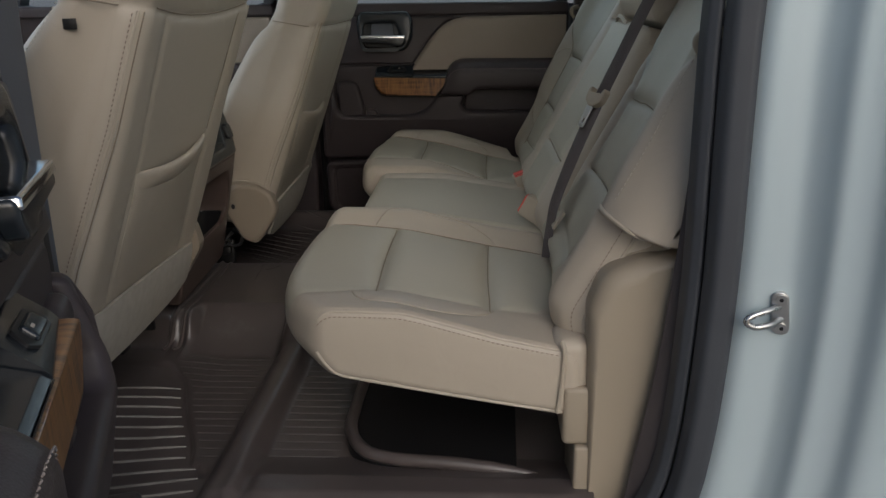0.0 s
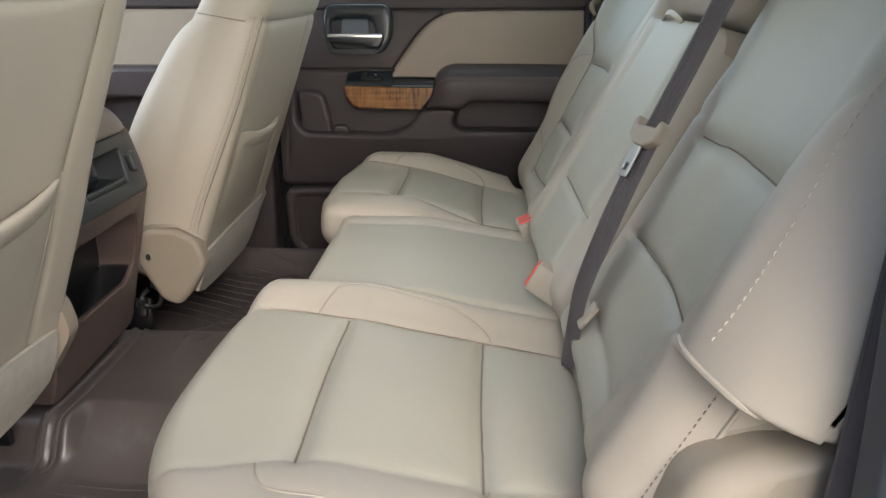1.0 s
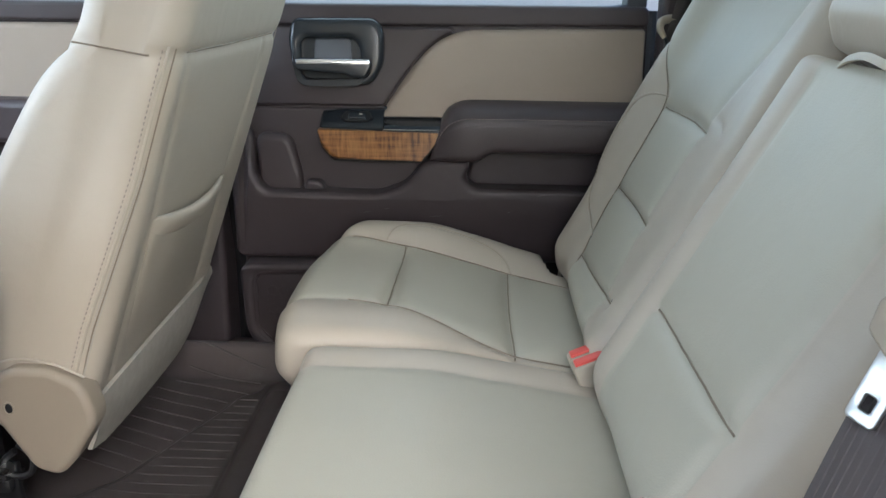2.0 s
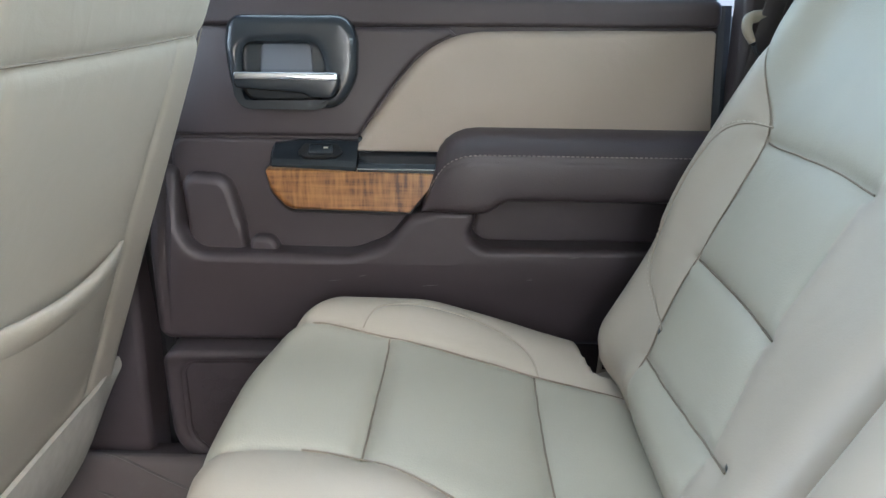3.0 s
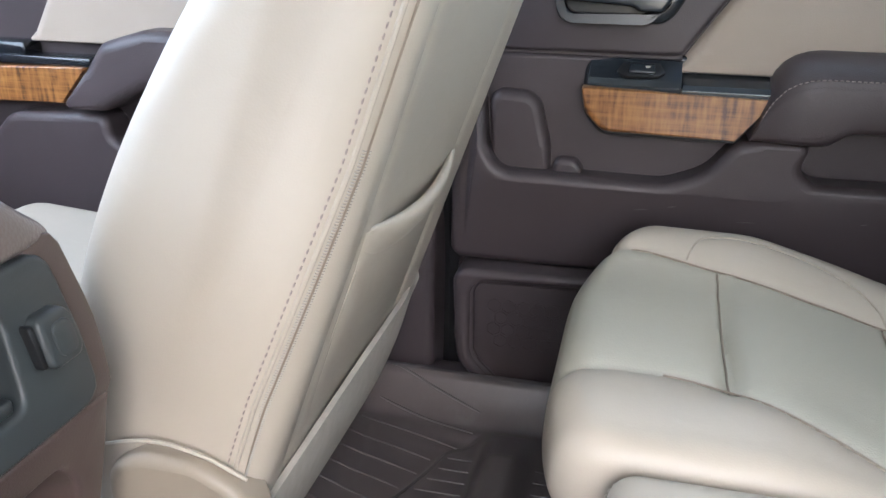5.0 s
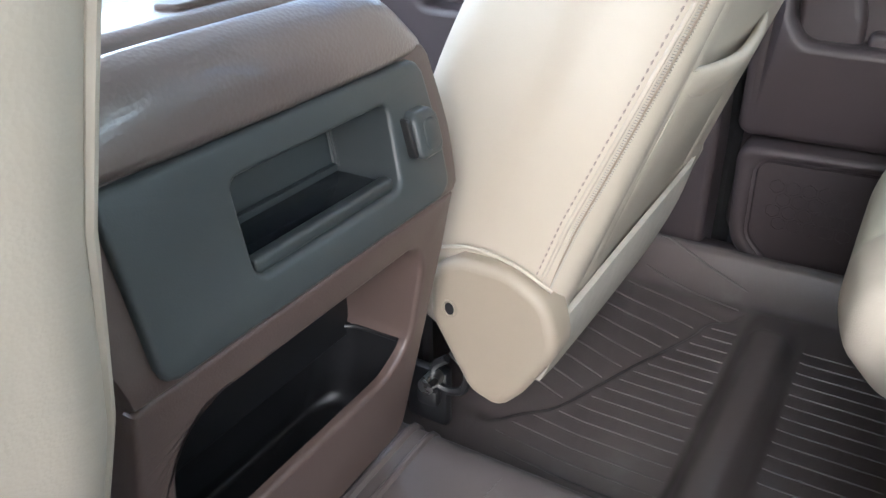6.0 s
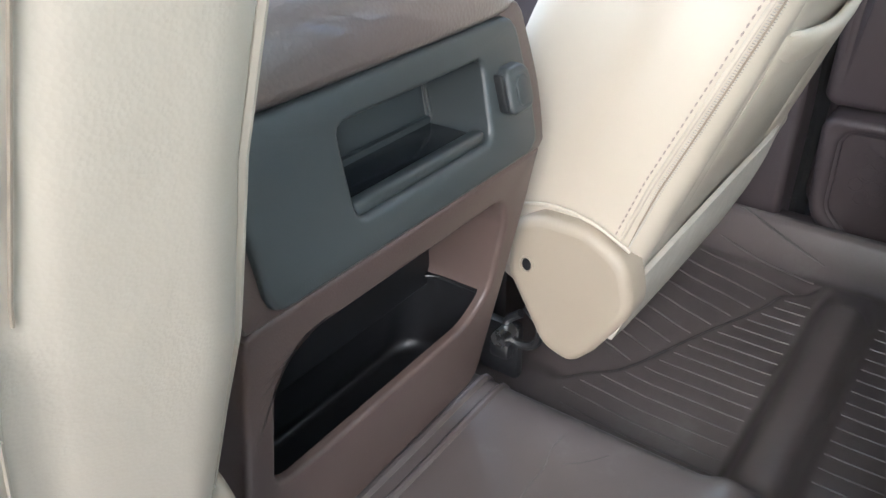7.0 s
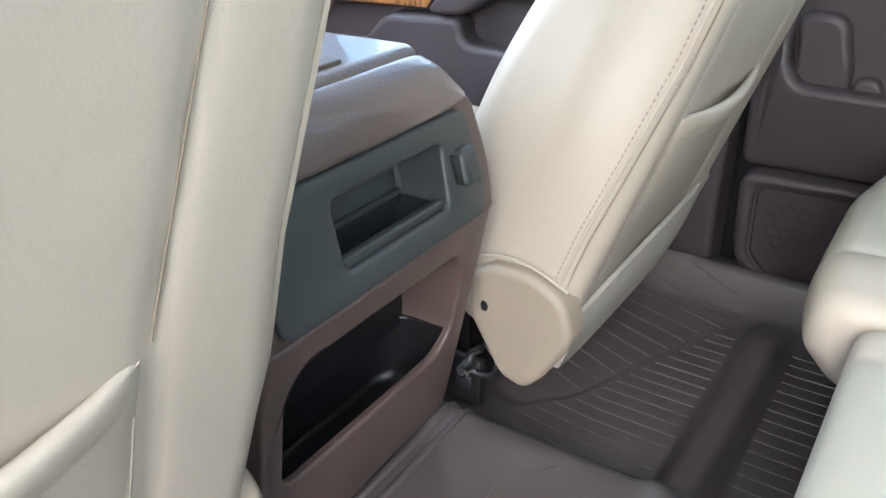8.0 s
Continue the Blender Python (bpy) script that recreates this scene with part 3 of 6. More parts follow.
def build_jamb():
    """The painted door opening on the open side: seal, jamb and outer quarter panel, swept down the pillar and along the sill."""
    path = smooth_line([(0.335, 1.16), (0.312, 0.95), (0.300, 0.77), (0.300, 0.62), (0.302, 0.46), (0.298, 0.32), (0.290, 0.21), (0.274, 0.12), (0.235, 0.04), (0.16, -0.02), (0.05, -0.05), (-0.10, -0.06), (-0.35, -0.06), (-0.56, -0.06)], 80)
    d = np.gradient(path, axis=0)
    d /= np.linalg.norm(d, axis=1)[:, None]
    out = np.stack([-d[:, 1], d[:, 0]], 1)      # away from the opening

    def sweep(profile):
        """profile: (away from the opening, across) points."""
        v = [(p[0] + o[0] * a, b, p[1] + o[1] * a) for p, o in zip(path, out) for a, b in profile]
        k = len(profile)
        f = [(i * k + j, i * k + j + 1, (i + 1) * k + j + 1, (i + 1) * k + j) for i in range(len(path) - 1) for j in range(k - 1)]
        return np.array(v), f
    jamb = smooth_line([(-0.004, -0.845), (0.012, -0.866), (0.035, -0.872), (0.060, -0.877), (0.075, -0.892), (0.086, -0.912), (0.105, -0.920), (0.122, -0.930), (0.135, -0.952), (0.155, -0.962), (0.18, -0.966), (0.26, -0.975)], 60)
    solid("door_frame", sweep(jamb), PAINT, "pale silver-blue painted door frame", "door frame")
    seal = rounded([(-0.035, -0.838, 0.008), (-0.028, -0.860, 0.012), (0.000, -0.866, 0.010), (0.006, -0.850, 0.006), (0.0, -0.80, 0.01), (-0.020, -0.80, 0.01)])
    solid("door_seal", sweep(np.vstack([seal, seal[:1]])), SEAL, "dark grey rubber door seal", "door seal")
    trim = rounded([(-0.052, -0.80, 0.006), (-0.049, -0.825, 0.008), (-0.034, -0.836, 0.006), (-0.030, -0.80, 0.006), (-0.042, -0.785, 0.005)])
    solid("door_trim", sweep(np.vstack([trim, trim[:1]])), SEAL, "dark plastic trim inside the door seal", "trim")
    # quarter panel outside, out of sight of the opening
    solid("quarter_panel", box(0.545, 1.2, -0.985, -0.955, -0.25, 0.80, 0.01), PAINT, "pale silver-blue painted quarter panel", "body panel")
    # striker
    st = thing("door_striker", (0.345, -0.88, 0.40), "zinc-plated steel door striker bolted to the door frame", "striker")
    turn = pose(0.349, -0.8775, 0.414, 0, -8, -14) @ Matrix.Scale(0.82, 4)

    def placed(s):
        v, f = s
        return np.array([tuple(turn @ Vector(q)) for q in np.array(v)]), f
    plate = rounded([(-0.013, -0.030, 0.012), (0.013, -0.036, 0.012), (0.015, 0.030, 0.012), (-0.009, 0.036, 0.012)])
    part("plate", placed(slab(plate, "y", -0.004, 0.012, 0.0015)), STEEL, st)
    loop = smooth_line([(0.002, 0.0, 0.010), (-0.012, -0.014, 0.010), (-0.036, -0.026, 0.007), (-0.046, -0.030, 0.0), (-0.036, -0.028, -0.010), (-0.014, -0.018, -0.011), (0.004, 0.0, -0.009)], 40)
    part("loop", placed(tube(loop, 0.0048, 10)), STEEL, st, "bent steel striker loop")
    for z, x in ((0.022, 0.004), (-0.022, 0.002)):
        part("bolt", placed(tube([(x, -0.002, z), (x, -0.0075, z)], 0.0075, 16)), STEEL, st)
        part("bolt_socket", placed(tube([(x, -0.007, z), (x, -0.0079, z)], 0.0032, 6)), BLACK, st)


build_floor()
build_shell()
build_jamb()


# ---- doors ----
plain_part = part


def gr_hole():
    return rounded([(-0.488, 0.238, 0.022), (-0.30, 0.244, 0.02), (-0.222, 0.238, 0.02), (-0.222, 0.068, 0.03), (-0.44, 0.070, 0.04), (-0.486, 0.117, 0.04)])


def fold01(t):
    t = min(1.0, max(0.0, t))
    return t * t * (3 - 2 * t)


def door_lean(shape):
    """The upper door leans outwards, the lower panel is drawn under."""
    bm = bmesh.new()
    bv = [bm.verts.new(tuple(map(float, q))) for q in np.array(shape[0], float).reshape(-1, 3)]
    for q in shape[1]:
        if len(set(q)) == len(q) and not bm.faces.get([bv[int(i)] for i in q]):
            bm.faces.new([bv[int(i)] for i in q])
    for z in (0.235, 0.395, 0.57, 0.75):
        bmesh.ops.bisect_plane(bm, geom=bm.verts[:] + bm.edges[:] + bm.faces[:], dist=1e-5, plane_co=(0, 0, z), plane_no=(0, 0, 1))
    bm.verts.index_update()
    v, f = np.array([tuple(q.co) for q in bm.verts]), [tuple(q.index for q in face.verts) for face in bm.faces]
    bm.free()
    v[:, 1] += 0.13 * np.clip(v[:, 2] - 0.57, 0, 0.18) + 0.20 * np.clip(0.395 - v[:, 2], 0, 0.16)
    return v, f


def build_rear_door(side, open_degrees, label):
    SIDE[0] = side

    def part(name, shape, mat, parent, label="", smooth=True, sharp=40):
        return plain_part(name, door_lean(shape), mat, parent, label, smooth, sharp)
    hinge = (-0.56, 0.86, 0.05)
    door = thing("door_rear", hinge, label, "car door", "rear doors", "structure")
    # backing panel
    base = rounded([(-0.535, 0.06, 0.05), (-0.520, 0.40, 0.1), (-0.50, 0.735, 0.02), (0.262, 0.748, 0.01), (0.262, 0.06, 0.03)])
    part("door_panel", slab(base, "y", 0.838, 0.90, 0.008), BROWN, door, "dark brown grained door panel")
    part("sill_strip", slab(rounded([(-0.505, 0.712, 0.01), (-0.50, 0.752, 0.012), (0.262, 0.752, 0.012), (0.262, 0.716, 0.01), (-0.06, 0.714, 0.1)]), "y", 0.829, 0.87, 0.008), BROWN, door, "dark brown upper door trim")
    sweep = smooth_line([(-0.236, 0.552), (-0.215, 0.583), (-0.193, 0.615), (-0.172, 0.643), (-0.151, 0.667), (-0.131, 0.684), (-0.110, 0.696), (-0.087, 0.704), (-0.063, 0.708)], 40)
    upper = np.vstack([[(-0.50, 0.566), (-0.50, 0.712), (-0.105, 0.712)], (sweep + (-0.0015, 0.001))[-6:2:-1], [(-0.236, 0.566)]])
    part("upper_panel", slab(upper, "y", 0.828, 0.87, 0.007), BROWN, door)
    # beige padded insert
    ins = np.vstack([sweep, [(0.10, 0.711), (0.252, 0.712), (0.256, 0.708), (0.256, 0.545), (-0.236, 0.545)]])
    part("padded_insert", slab(ins, "y", 0.825, 0.87, 0.017, 8), DOOR_BEIGE, door, "beige padded vinyl insert")
    # lower panel with the map pocket's lip
    low = rounded([(-0.528, 0.262, 0.02), (-0.522, 0.48, 0.05), (-0.505, 0.525, 0.015), (-0.482, 0.520, 0.01), (-0.476, 0.440, 0.03), (-0.455, 0.408, 0.03), (-0.235, 0.405, 0.06), (-0.185, 0.425, 0.06),
                   (-0.153, 0.466, 0.03), (-0.120, 0.474, 0.02), (-0.060, 0.472, 0.012), (-0.072, 0.435, 0.02), (-0.050, 0.419, 0.02), (0.255, 0.418, 0.01), (0.258, 0.262, 0.02)])
    v, f = slab(low, "y", 0.787, 0.86, 0.014, 6)
    # the pocket's end runs back into the door as it rises
    v[:, 1] += np.where(v[:, 1] < 0.85, 0.034, 0.0) * np.clip((v[:, 2] - 0.41) / 0.11, 0, 1) ** 1.2 * np.clip((-0.25 - v[:, 0]) / 0.1, 0, 1)
    part("lower_panel", (v, f), BROWN, door, "dark brown lower door panel with scuff marks")
    # pocket recess and bottle rest
    part("pocket_back", slab(rounded([(-0.50, 0.39, 0.01), (-0.49, 0.562, 0.02), (-0.22, 0.562, 0.02), (-0.13, 0.47, 0.02), (-0.20, 0.39, 0.02)]), "y", 0.833, 0.86, 0.006), BROWN, door)
    part("bottle_rest", slab(rounded([(-0.470, 0.40, 0.01), (-0.478, 0.515, 0.02), (-0.408, 0.512, 0.03), (-0.390, 0.44, 0.03), (-0.388, 0.40, 0.01)]), "y", 0.815, 0.85, 0.014, 5), BROWN, door)
    part("pocket_step", slab(rounded([(-0.385, 0.40, 0.008), (-0.382, 0.424, 0.01), (-0.352, 0.424, 0.015), (-0.338, 0.40, 0.01)]), "y", 0.812, 0.85, 0.008), BROWN, door)
    # armrest: padded top and lower face
    xs = np.concatenate([np.linspace(-0.1385, -0.06, 44), np.linspace(-0.056, 0.256, 40)])
    grid = []
    for x in xs:
        zt = np.interp(x, [-0.1385, -0.130, -0.122, -0.115, -0.106, -0.094, -0.080, -0.064, 0.256], [0.476, 0.508, 0.537, 0.556, 0.568, 0.576, 0.581, 0.583, 0.582])
        zb = 0.473 + 0.018 * fold01((x + 0.055) / 0.035)
        k, back = min(1.0, (zt - zb) / 0.085), 3.2 * max(0.0, -0.070 - x) ** 2
        row = [(0.850, zt), (0.836, zt), (0.820, zt - 0.001 * k), (0.806, zt - 0.004 * k), (0.794, zt - 0.009 * k), (0.784, zt - 0.015 * k), (0.777, zt - 0.021 * k), (0.7715, zt - 0.027 * k),
               (0.7685, zt - 0.031 * k), (0.7690, zt - 0.0335 * k), (0.7668, zt - 0.037 * k), (0.7655, zt - 0.044 * k), (0.7655, zb + 0.016 * k), (0.7665, zb + 0.008 * k), (0.7700, zb + 0.003 * k), (0.776, zb), (0.85, zb)]
        grid.append([(x, y + (back if y < 0.84 else 0), z) for y, z in row])
    n, k = len(grid), len(grid[0])
    f = [(i * k + j, (i + 1) * k + j, (i + 1) * k + (j + 1) % k, i * k + (j + 1) % k) for i in range(n - 1) for j in range(k)] + [tuple(range(k)), tuple(range((n - 1) * k, n * k))]
    arm = part("armrest", fixed(np.array(grid).reshape(-1, 3), f), BROWN_PAD, door, "dark brown padded armrest with contrast stitching", sharp=70)
    p = np.array([g[8] for g in grid[6:]])
    part("stitching", stitches(p + (0, 0, 0.0025), (0, -0.9, 0.4), 0.0042, 0.0022, 0.0009), ARM_THREAD, arm, "pale contrast stitching")
    part("grip_pocket", slab(rounded([(-0.070, 0.415, 0.02), (-0.055, 0.495, 0.03), (0.255, 0.495, 0.01), (0.255, 0.415, 0.01)]), "y", 0.8345, 0.85, 0.006), BROWN, door)
    # wood trim and switch ledge
    wd = rounded([(-0.352, 0.528, 0.004), (-0.346, 0.495, 0.03), (-0.322, 0.470, 0.022), (-0.154, 0.468, 0.003), (-0.110, 0.524, 0.003)])
    part("wood_trim", slab(wd, "y", 0.790, 0.85, 0.010, 6), WOOD, door, "polished figured wood trim")
    # black copy of the outline, set lower: a painted shadow under the wood
    part("trim_shadow", slab(wd + (0, -0.004), "y", 0.797, 0.86, 0.004), BLACK, door)
    ledge = rounded([(0.7925, 0.522, 0.001), (0.7925, 0.529, 0.003), (0.799, 0.535, 0.003), (0.832, 0.546, 0.002), (0.85, 0.546, 0), (0.85, 0.522, 0)])
    part("switch_ledge", slab(ledge, "x", -0.2255, -0.108, 0.0005, 1), BEZEL, door, "satin black switch ledge")
    pod = rounded([(0.7925, 0.524, 0.001), (0.7925, 0.531, 0.003), (0.798, 0.538, 0.004), (0.826, 0.561, 0.006), (0.85, 0.563, 0), (0.85, 0.524, 0)])
    v, f = slab(pod, "x", -0.350, -0.2275, 0.006, 4)
    # its hinge end is rounded in plan
    v[:, 1] += 0.022 * np.clip((-0.325 - v[:, 0]) / 0.025, 0, 1) ** 2 * (v[:, 1] < 0.84)
    part("switch_pod", (v, f), BEZEL, door, "gloss black window switch pod")
    part("pod_end", slab(rounded([(0.830, 0.540, 0.002), (0.829, 0.566, 0.006), (0.85, 0.568, 0), (0.85, 0.540, 0)]), "x", -0.206, -0.228, 0.004, 3), BEZEL, door)

    def on_slope(shape):
        """From a plate lying flat to the sloping top of the pod."""
        c, n = np.array((-0.277, 0.812, 0.5498)), np.array((0, -0.635, 0.772))
        v = np.array(shape[0])
        return c + v[:, :1] * (1, 0, 0) + v[:, 1:2] * np.array((0, 0.772, 0.635)) + v[:, 2:] * n, shape[1]
    well = rounded([(-0.032, -0.004, 0.003), (-0.022, -0.012, 0.004), (0.020, -0.012, 0.004), (0.030, -0.004, 0.003), (0.022, 0.012, 0.004), (-0.024, 0.012, 0.004)])
    part("switch_surround", on_slope(slab(well, "z", 0.0012, -0.004, 0.0008, 2)), BLACK, door)
    rocker = rounded([(-0.018, -0.009, 0.004), (0.018, -0.009, 0.004), (0.016, 0.008, 0.004), (-0.016, 0.008, 0.004)])
    v, f = on_slope(slab(rocker, "z", 0.0055, -0.002, 0.003, 4))
    sw = part("window_switch", (v, f), BEZEL, door, "black rocker window switch")
    part("symbol", on_slope(box(0.004, 0.010, -0.001, 0.002, 0.0055, 0.0060, 0.0002)), THREAD, sw, "small pale window symbol")
    part("ledge_edge", tube([(-0.226, 0.7922, 0.5285), (-0.17, 0.7922, 0.5285), (-0.112, 0.7922, 0.5285)], 0.0012, 6), CHROME, door)
    # handle
    bo = rounded([(-0.406, 0.690, 0.05), (-0.400, 0.727, 0.02), (-0.240, 0.728, 0.03), (-0.226, 0.700, 0.04), (-0.227, 0.645, 0.05), (-0.250, 0.606, 0.03), (-0.388, 0.603, 0.02), (-0.400, 0.645, 0.05)])
    bi = rounded([(-0.380, 0.618, 0.014), (-0.381, 0.690, 0.014), (-0.284, 0.692, 0.020), (-0.274, 0.670, 0.03), (-0.270, 0.640, 0.03), (-0.274, 0.618, 0.016)])
    bez = part("handle_bezel", ring_plate(bo, bi, "y", 0.806, 0.85, 0.013, 6), BEZEL, door, "charcoal handle surround")
    cup = rounded([(-0.392, 0.608, 0.01), (-0.392, 0.704, 0.012), (-0.250, 0.704, 0.016), (-0.250, 0.610, 0.015)])
    part("handle_cup", slab(cup, "y", 0.8262, 0.85, 0.003), BEZEL, bez)
    part("cup_plate", slab(rounded([(-0.360, 0.652, 0.004), (-0.358, 0.690, 0.008), (-0.290, 0.690, 0.008), (-0.288, 0.652, 0.004)]), "y", 0.8240, 0.84, 0.002), PILLAR, bez)
    bar = rounded([(-0.388, 0.634, 0.006), (-0.388, 0.655, 0.004), (-0.248, 0.655, 0.006), (-0.247, 0.640, 0.01), (-0.258, 0.622, 0.008), (-0.288, 0.622, 0.006), (-0.296, 0.628, 0.03)])
    h = part("door_handle", slab(bar, "y", 0.789, 0.830, 0.006, 4), BEZEL, door, "charcoal pull handle")
    part("chrome_strip", slab(rounded([(-0.387, 0.6455, 0.002), (-0.388, 0.656, 0.003), (-0.251, 0.656, 0.003), (-0.249, 0.6455, 0.003)]), "y", 0.7865, 0.826, 0.004, 4), CHROME, h, "chrome strip")
    # speaker panel low down
    sp = rounded([(-0.518, 0.258, 0.025), (-0.30, 0.264, 0.02), (-0.20, 0.258, 0.03), (-0.20, 0.048, 0.03), (-0.455, 0.050, 0.06), (-0.510, 0.105, 0.06)])
    part("speaker_panel", ring_plate(sp, gr_hole(), "y", 0.752, 0.86, 0.012, 5), BROWN, door, "dark brown speaker panel")
    gr = rounded([(-0.490, 0.240, 0.022), (-0.30, 0.246, 0.02), (-0.22, 0.24, 0.02), (-0.22, 0.066, 0.03), (-0.44, 0.068, 0.04), (-0.488, 0.115, 0.04)])
    grille = part("speaker_grille", slab(gr, "y", 0.7645, 0.85, 0.003, 3), BROWN, door, "dark brown perforated speaker grille")
    part("grille_edge", tube([(q[0], 0.7622, q[1]) for q in gr], 0.0055, 8, True), BROWN, grille)
    hexes = []
    for i in range(5):
        for j in range(4):
            cx, cz = -0.455 + 0.022 * i + 0.011 * (j % 2), 0.20 - 0.019 * j
            hexes.append(tube([(cx + 0.0105 * math.cos(t), 0.7644, cz + 0.0105 * math.sin(t)) for t in np.linspace(0, 2 * math.pi, 6, endpoint=False) + 0.52], 0.0005, 4, True))
    part("hexagons", merge(*hexes), BROWN, grille)
    # scuffs on the lower panel
    for x, z, w in ((-0.261, 0.368, 0.016), (-0.221, 0.376, 0.009), (-0.127, 0.362, 0.020), (0.014, 0.373, 0.007), (0.074, 0.408, 0.014)):
        part("scuff", tube([(x - w * 0.6, 0.7869, z - 0.001), (x, 0.7868, z + 0.0005), (x + w * 0.6, 0.7869, z + 0.001)], [0.0002, 0.0008, 0.0002], 5), FAINT_RIB, door)
    # black strip added to keep daylight out of the gap by the pillar
    part("edge_seal", tube([(-0.540, 0.862, z) for z in np.linspace(0.0, 0.75, 20)], 0.022, 8), BLACK, door, "black strip filling the gap at the hinge edge")
    # window frame and pane
    fo = rounded([(-0.50, 0.745, 0.01), (-0.47, 1.18, 0.05), (0.22, 1.18, 0.08), (0.262, 0.745, 0.01)])
    fi = rounded([(-0.465, 0.752, 0.01), (-0.44, 1.14, 0.04), (0.19, 1.14, 0.07), (0.225, 0.752, 0.01)])
    part("window_frame", ring_plate(fo, fi, "y", 0.845, 0.90, 0.006), SEAL, door, "dark window frame")
    pane = part("window_pane", slab(rounded([(-0.47, 0.74, 0.01), (-0.445, 1.15, 0.04), (0.195, 1.15, 0.07), (0.23, 0.74, 0.01)]), "y", 0.872, 0.876, 0.0005, 1), GLASS, door, "clear side window glass")
    pane.visible_shadow = False
    # outer skin and edge seal
    part("outer_skin", slab(rounded([(-0.545, 0.03, 0.06), (-0.545, 0.74, 0.02), (0.30, 0.74, 0.02), (0.275, 0.25, 0.15), (0.15, 0.03, 0.08)]), "y", 0.93, 0.895, 0.008), PAINT, door, "pale silver-blue painted outer skin")
    part("edge_seal", tube(smooth_line([(0.268, 0.850, 0.745), (0.268, 0.848, 0.50), (0.266, 0.846, 0.28), (0.25, 0.846, 0.10)], 30), 0.012, 8), SEAL, door, "dark rubber edge seal")
    if open_degrees:
        door.rotation_euler = (0, 0, radians(open_degrees))
        door.location.x, door.location.y = -0.48, -1.0
    SIDE[0] = 1
    return door


def build_front_door(side, label):
    SIDE[0] = side
    door = thing("door_front", (-1.6, 0.86, 0.05), label, "car door", "front doors", "structure")
    base = rounded([(-1.60, 0.06, 0.05), (-1.60, 0.745, 0.02), (-0.665, 0.748, 0.02), (-0.665, 0.06, 0.05)])
    part("door_panel", slab(base, "y", 0.842, 0.90, 0.008), BROWN, door, "dark brown grained door panel")
    part("sill_strip", slab(rounded([(-1.60, 0.716, 0.01), (-1.60, 0.752, 0.012), (-0.665, 0.752, 0.012), (-0.665, 0.716, 0.01)]), "y", 0.829, 0.87, 0.008), BROWN, door)
    ins = rounded([(-1.21, 0.545, 0.02), (-1.20, 0.56, 0.02), (-1.14, 0.66, 0.06), (-1.06, 0.712, 0.05), (-0.675, 0.714, 0.01), (-0.675, 0.545, 0.01)])
    part("padded_insert", slab(ins, "y", 0.826, 0.86, 0.016, 6), DOOR_BEIGE, door, "beige padded vinyl insert")
    arm = rounded([(-1.135, 0.452, 0.01), (-1.085, 0.510, 0.03), (-1.05, 0.555, 0.03), (-0.98, 0.575, 0.04), (-0.675, 0.575, 0.02), (-0.675, 0.497, 0.01), (-0.98, 0.492, 0.03), (-1.06, 0.452, 0.02)])
    part("armrest", slab(arm, "y", 0.775, 0.85, 0.018, 6), BROWN_PAD, door, "dark brown padded armrest")
    wd = rounded([(-1.40, 0.452, 0.02), (-1.44, 0.40, 0.02), (-1.45, 0.44, 0.02), (-1.42, 0.508, 0.02), (-1.09, 0.515, 0.003), (-1.14, 0.458, 0.003)])
    part("wood_trim", slab(wd, "y", 0.795, 0.85, 0.008, 5), WOOD, door, "polished figured wood trim")
    part("switch_ledge", merge(box(-1.42, -1.085, 0.80, 0.85, 0.514, 0.528, 0.004), box(-1.40, -1.20, 0.805, 0.85, 0.522, 0.548, 0.008)), GLOSS, door, "gloss black switch ledge")
    low = rounded([(-1.58, 0.10, 0.05), (-1.58, 0.36, 0.05), (-1.30, 0.38, 0.05), (-1.24, 0.44, 0.05), (-1.06, 0.448, 0.03), (-1.06, 0.40, 0.03), (-0.68, 0.395, 0.02), (-0.68, 0.10, 0.05)])
    part("lower_panel", slab(low, "y", 0.79, 0.86, 0.014, 5), BROWN, door)
    fo = rounded([(-1.55, 0.745, 0.01), (-1.28, 1.18, 0.05), (-0.64, 1.18, 0.03), (-0.665, 0.745, 0.01)])
    fi = rounded([(-1.50, 0.752, 0.01), (-1.25, 1.14, 0.05), (-0.69, 1.14, 0.03), (-0.70, 0.752, 0.01)])
    part("window_frame", ring_plate(fo, fi, "y", 0.845, 0.90, 0.006), SEAL, door)
    pane = part("window_pane", slab(fi, "y", 0.872, 0.876, 0.0005, 1), GLASS, door)
    pane.visible_shadow = False
    part("outer_skin", slab(base, "y", 0.93, 0.895, 0.008), PAINT, door)
    SIDE[0] = 1
    return door


build_rear_door(1, 0, "closed rear door with dark brown panel, beige insert and wood trim")
build_rear_door(-1, -71, "open rear door with dark brown panel, beige insert and wood trim")
build_front_door(1, "closed front passenger door with dark brown panel and beige insert")
build_front_door(-1, "closed driver's door with dark brown panel and beige insert")


# ---- rear bench ----
def groove(dist, depth, width):
    return depth * np.exp(-dist / width)


def bump_at(w, c, s):
    return np.exp(-((w - c) / s) ** 2)


def fold(x):
    return 0.5 + 0.5 * np.tanh(x)


CUSHION = dense(rounded([(-0.295, 0.248, 0.04), (-0.332, 0.285, 0.03), (-0.328, 0.352, 0.05), (-0.16, 0.350, 0.2), (0.01, 0.312, 0.2), (0.135, 0.292, 0.03), (0.145, 0.186, 0.02)]), 0.005)
OUT_SEAM = smooth_line([(-0.33, 0.655), (-0.25, 0.65), (-0.17, 0.63), (-0.08, 0.622), (0.006, 0.615), (0.13, 0.60)])
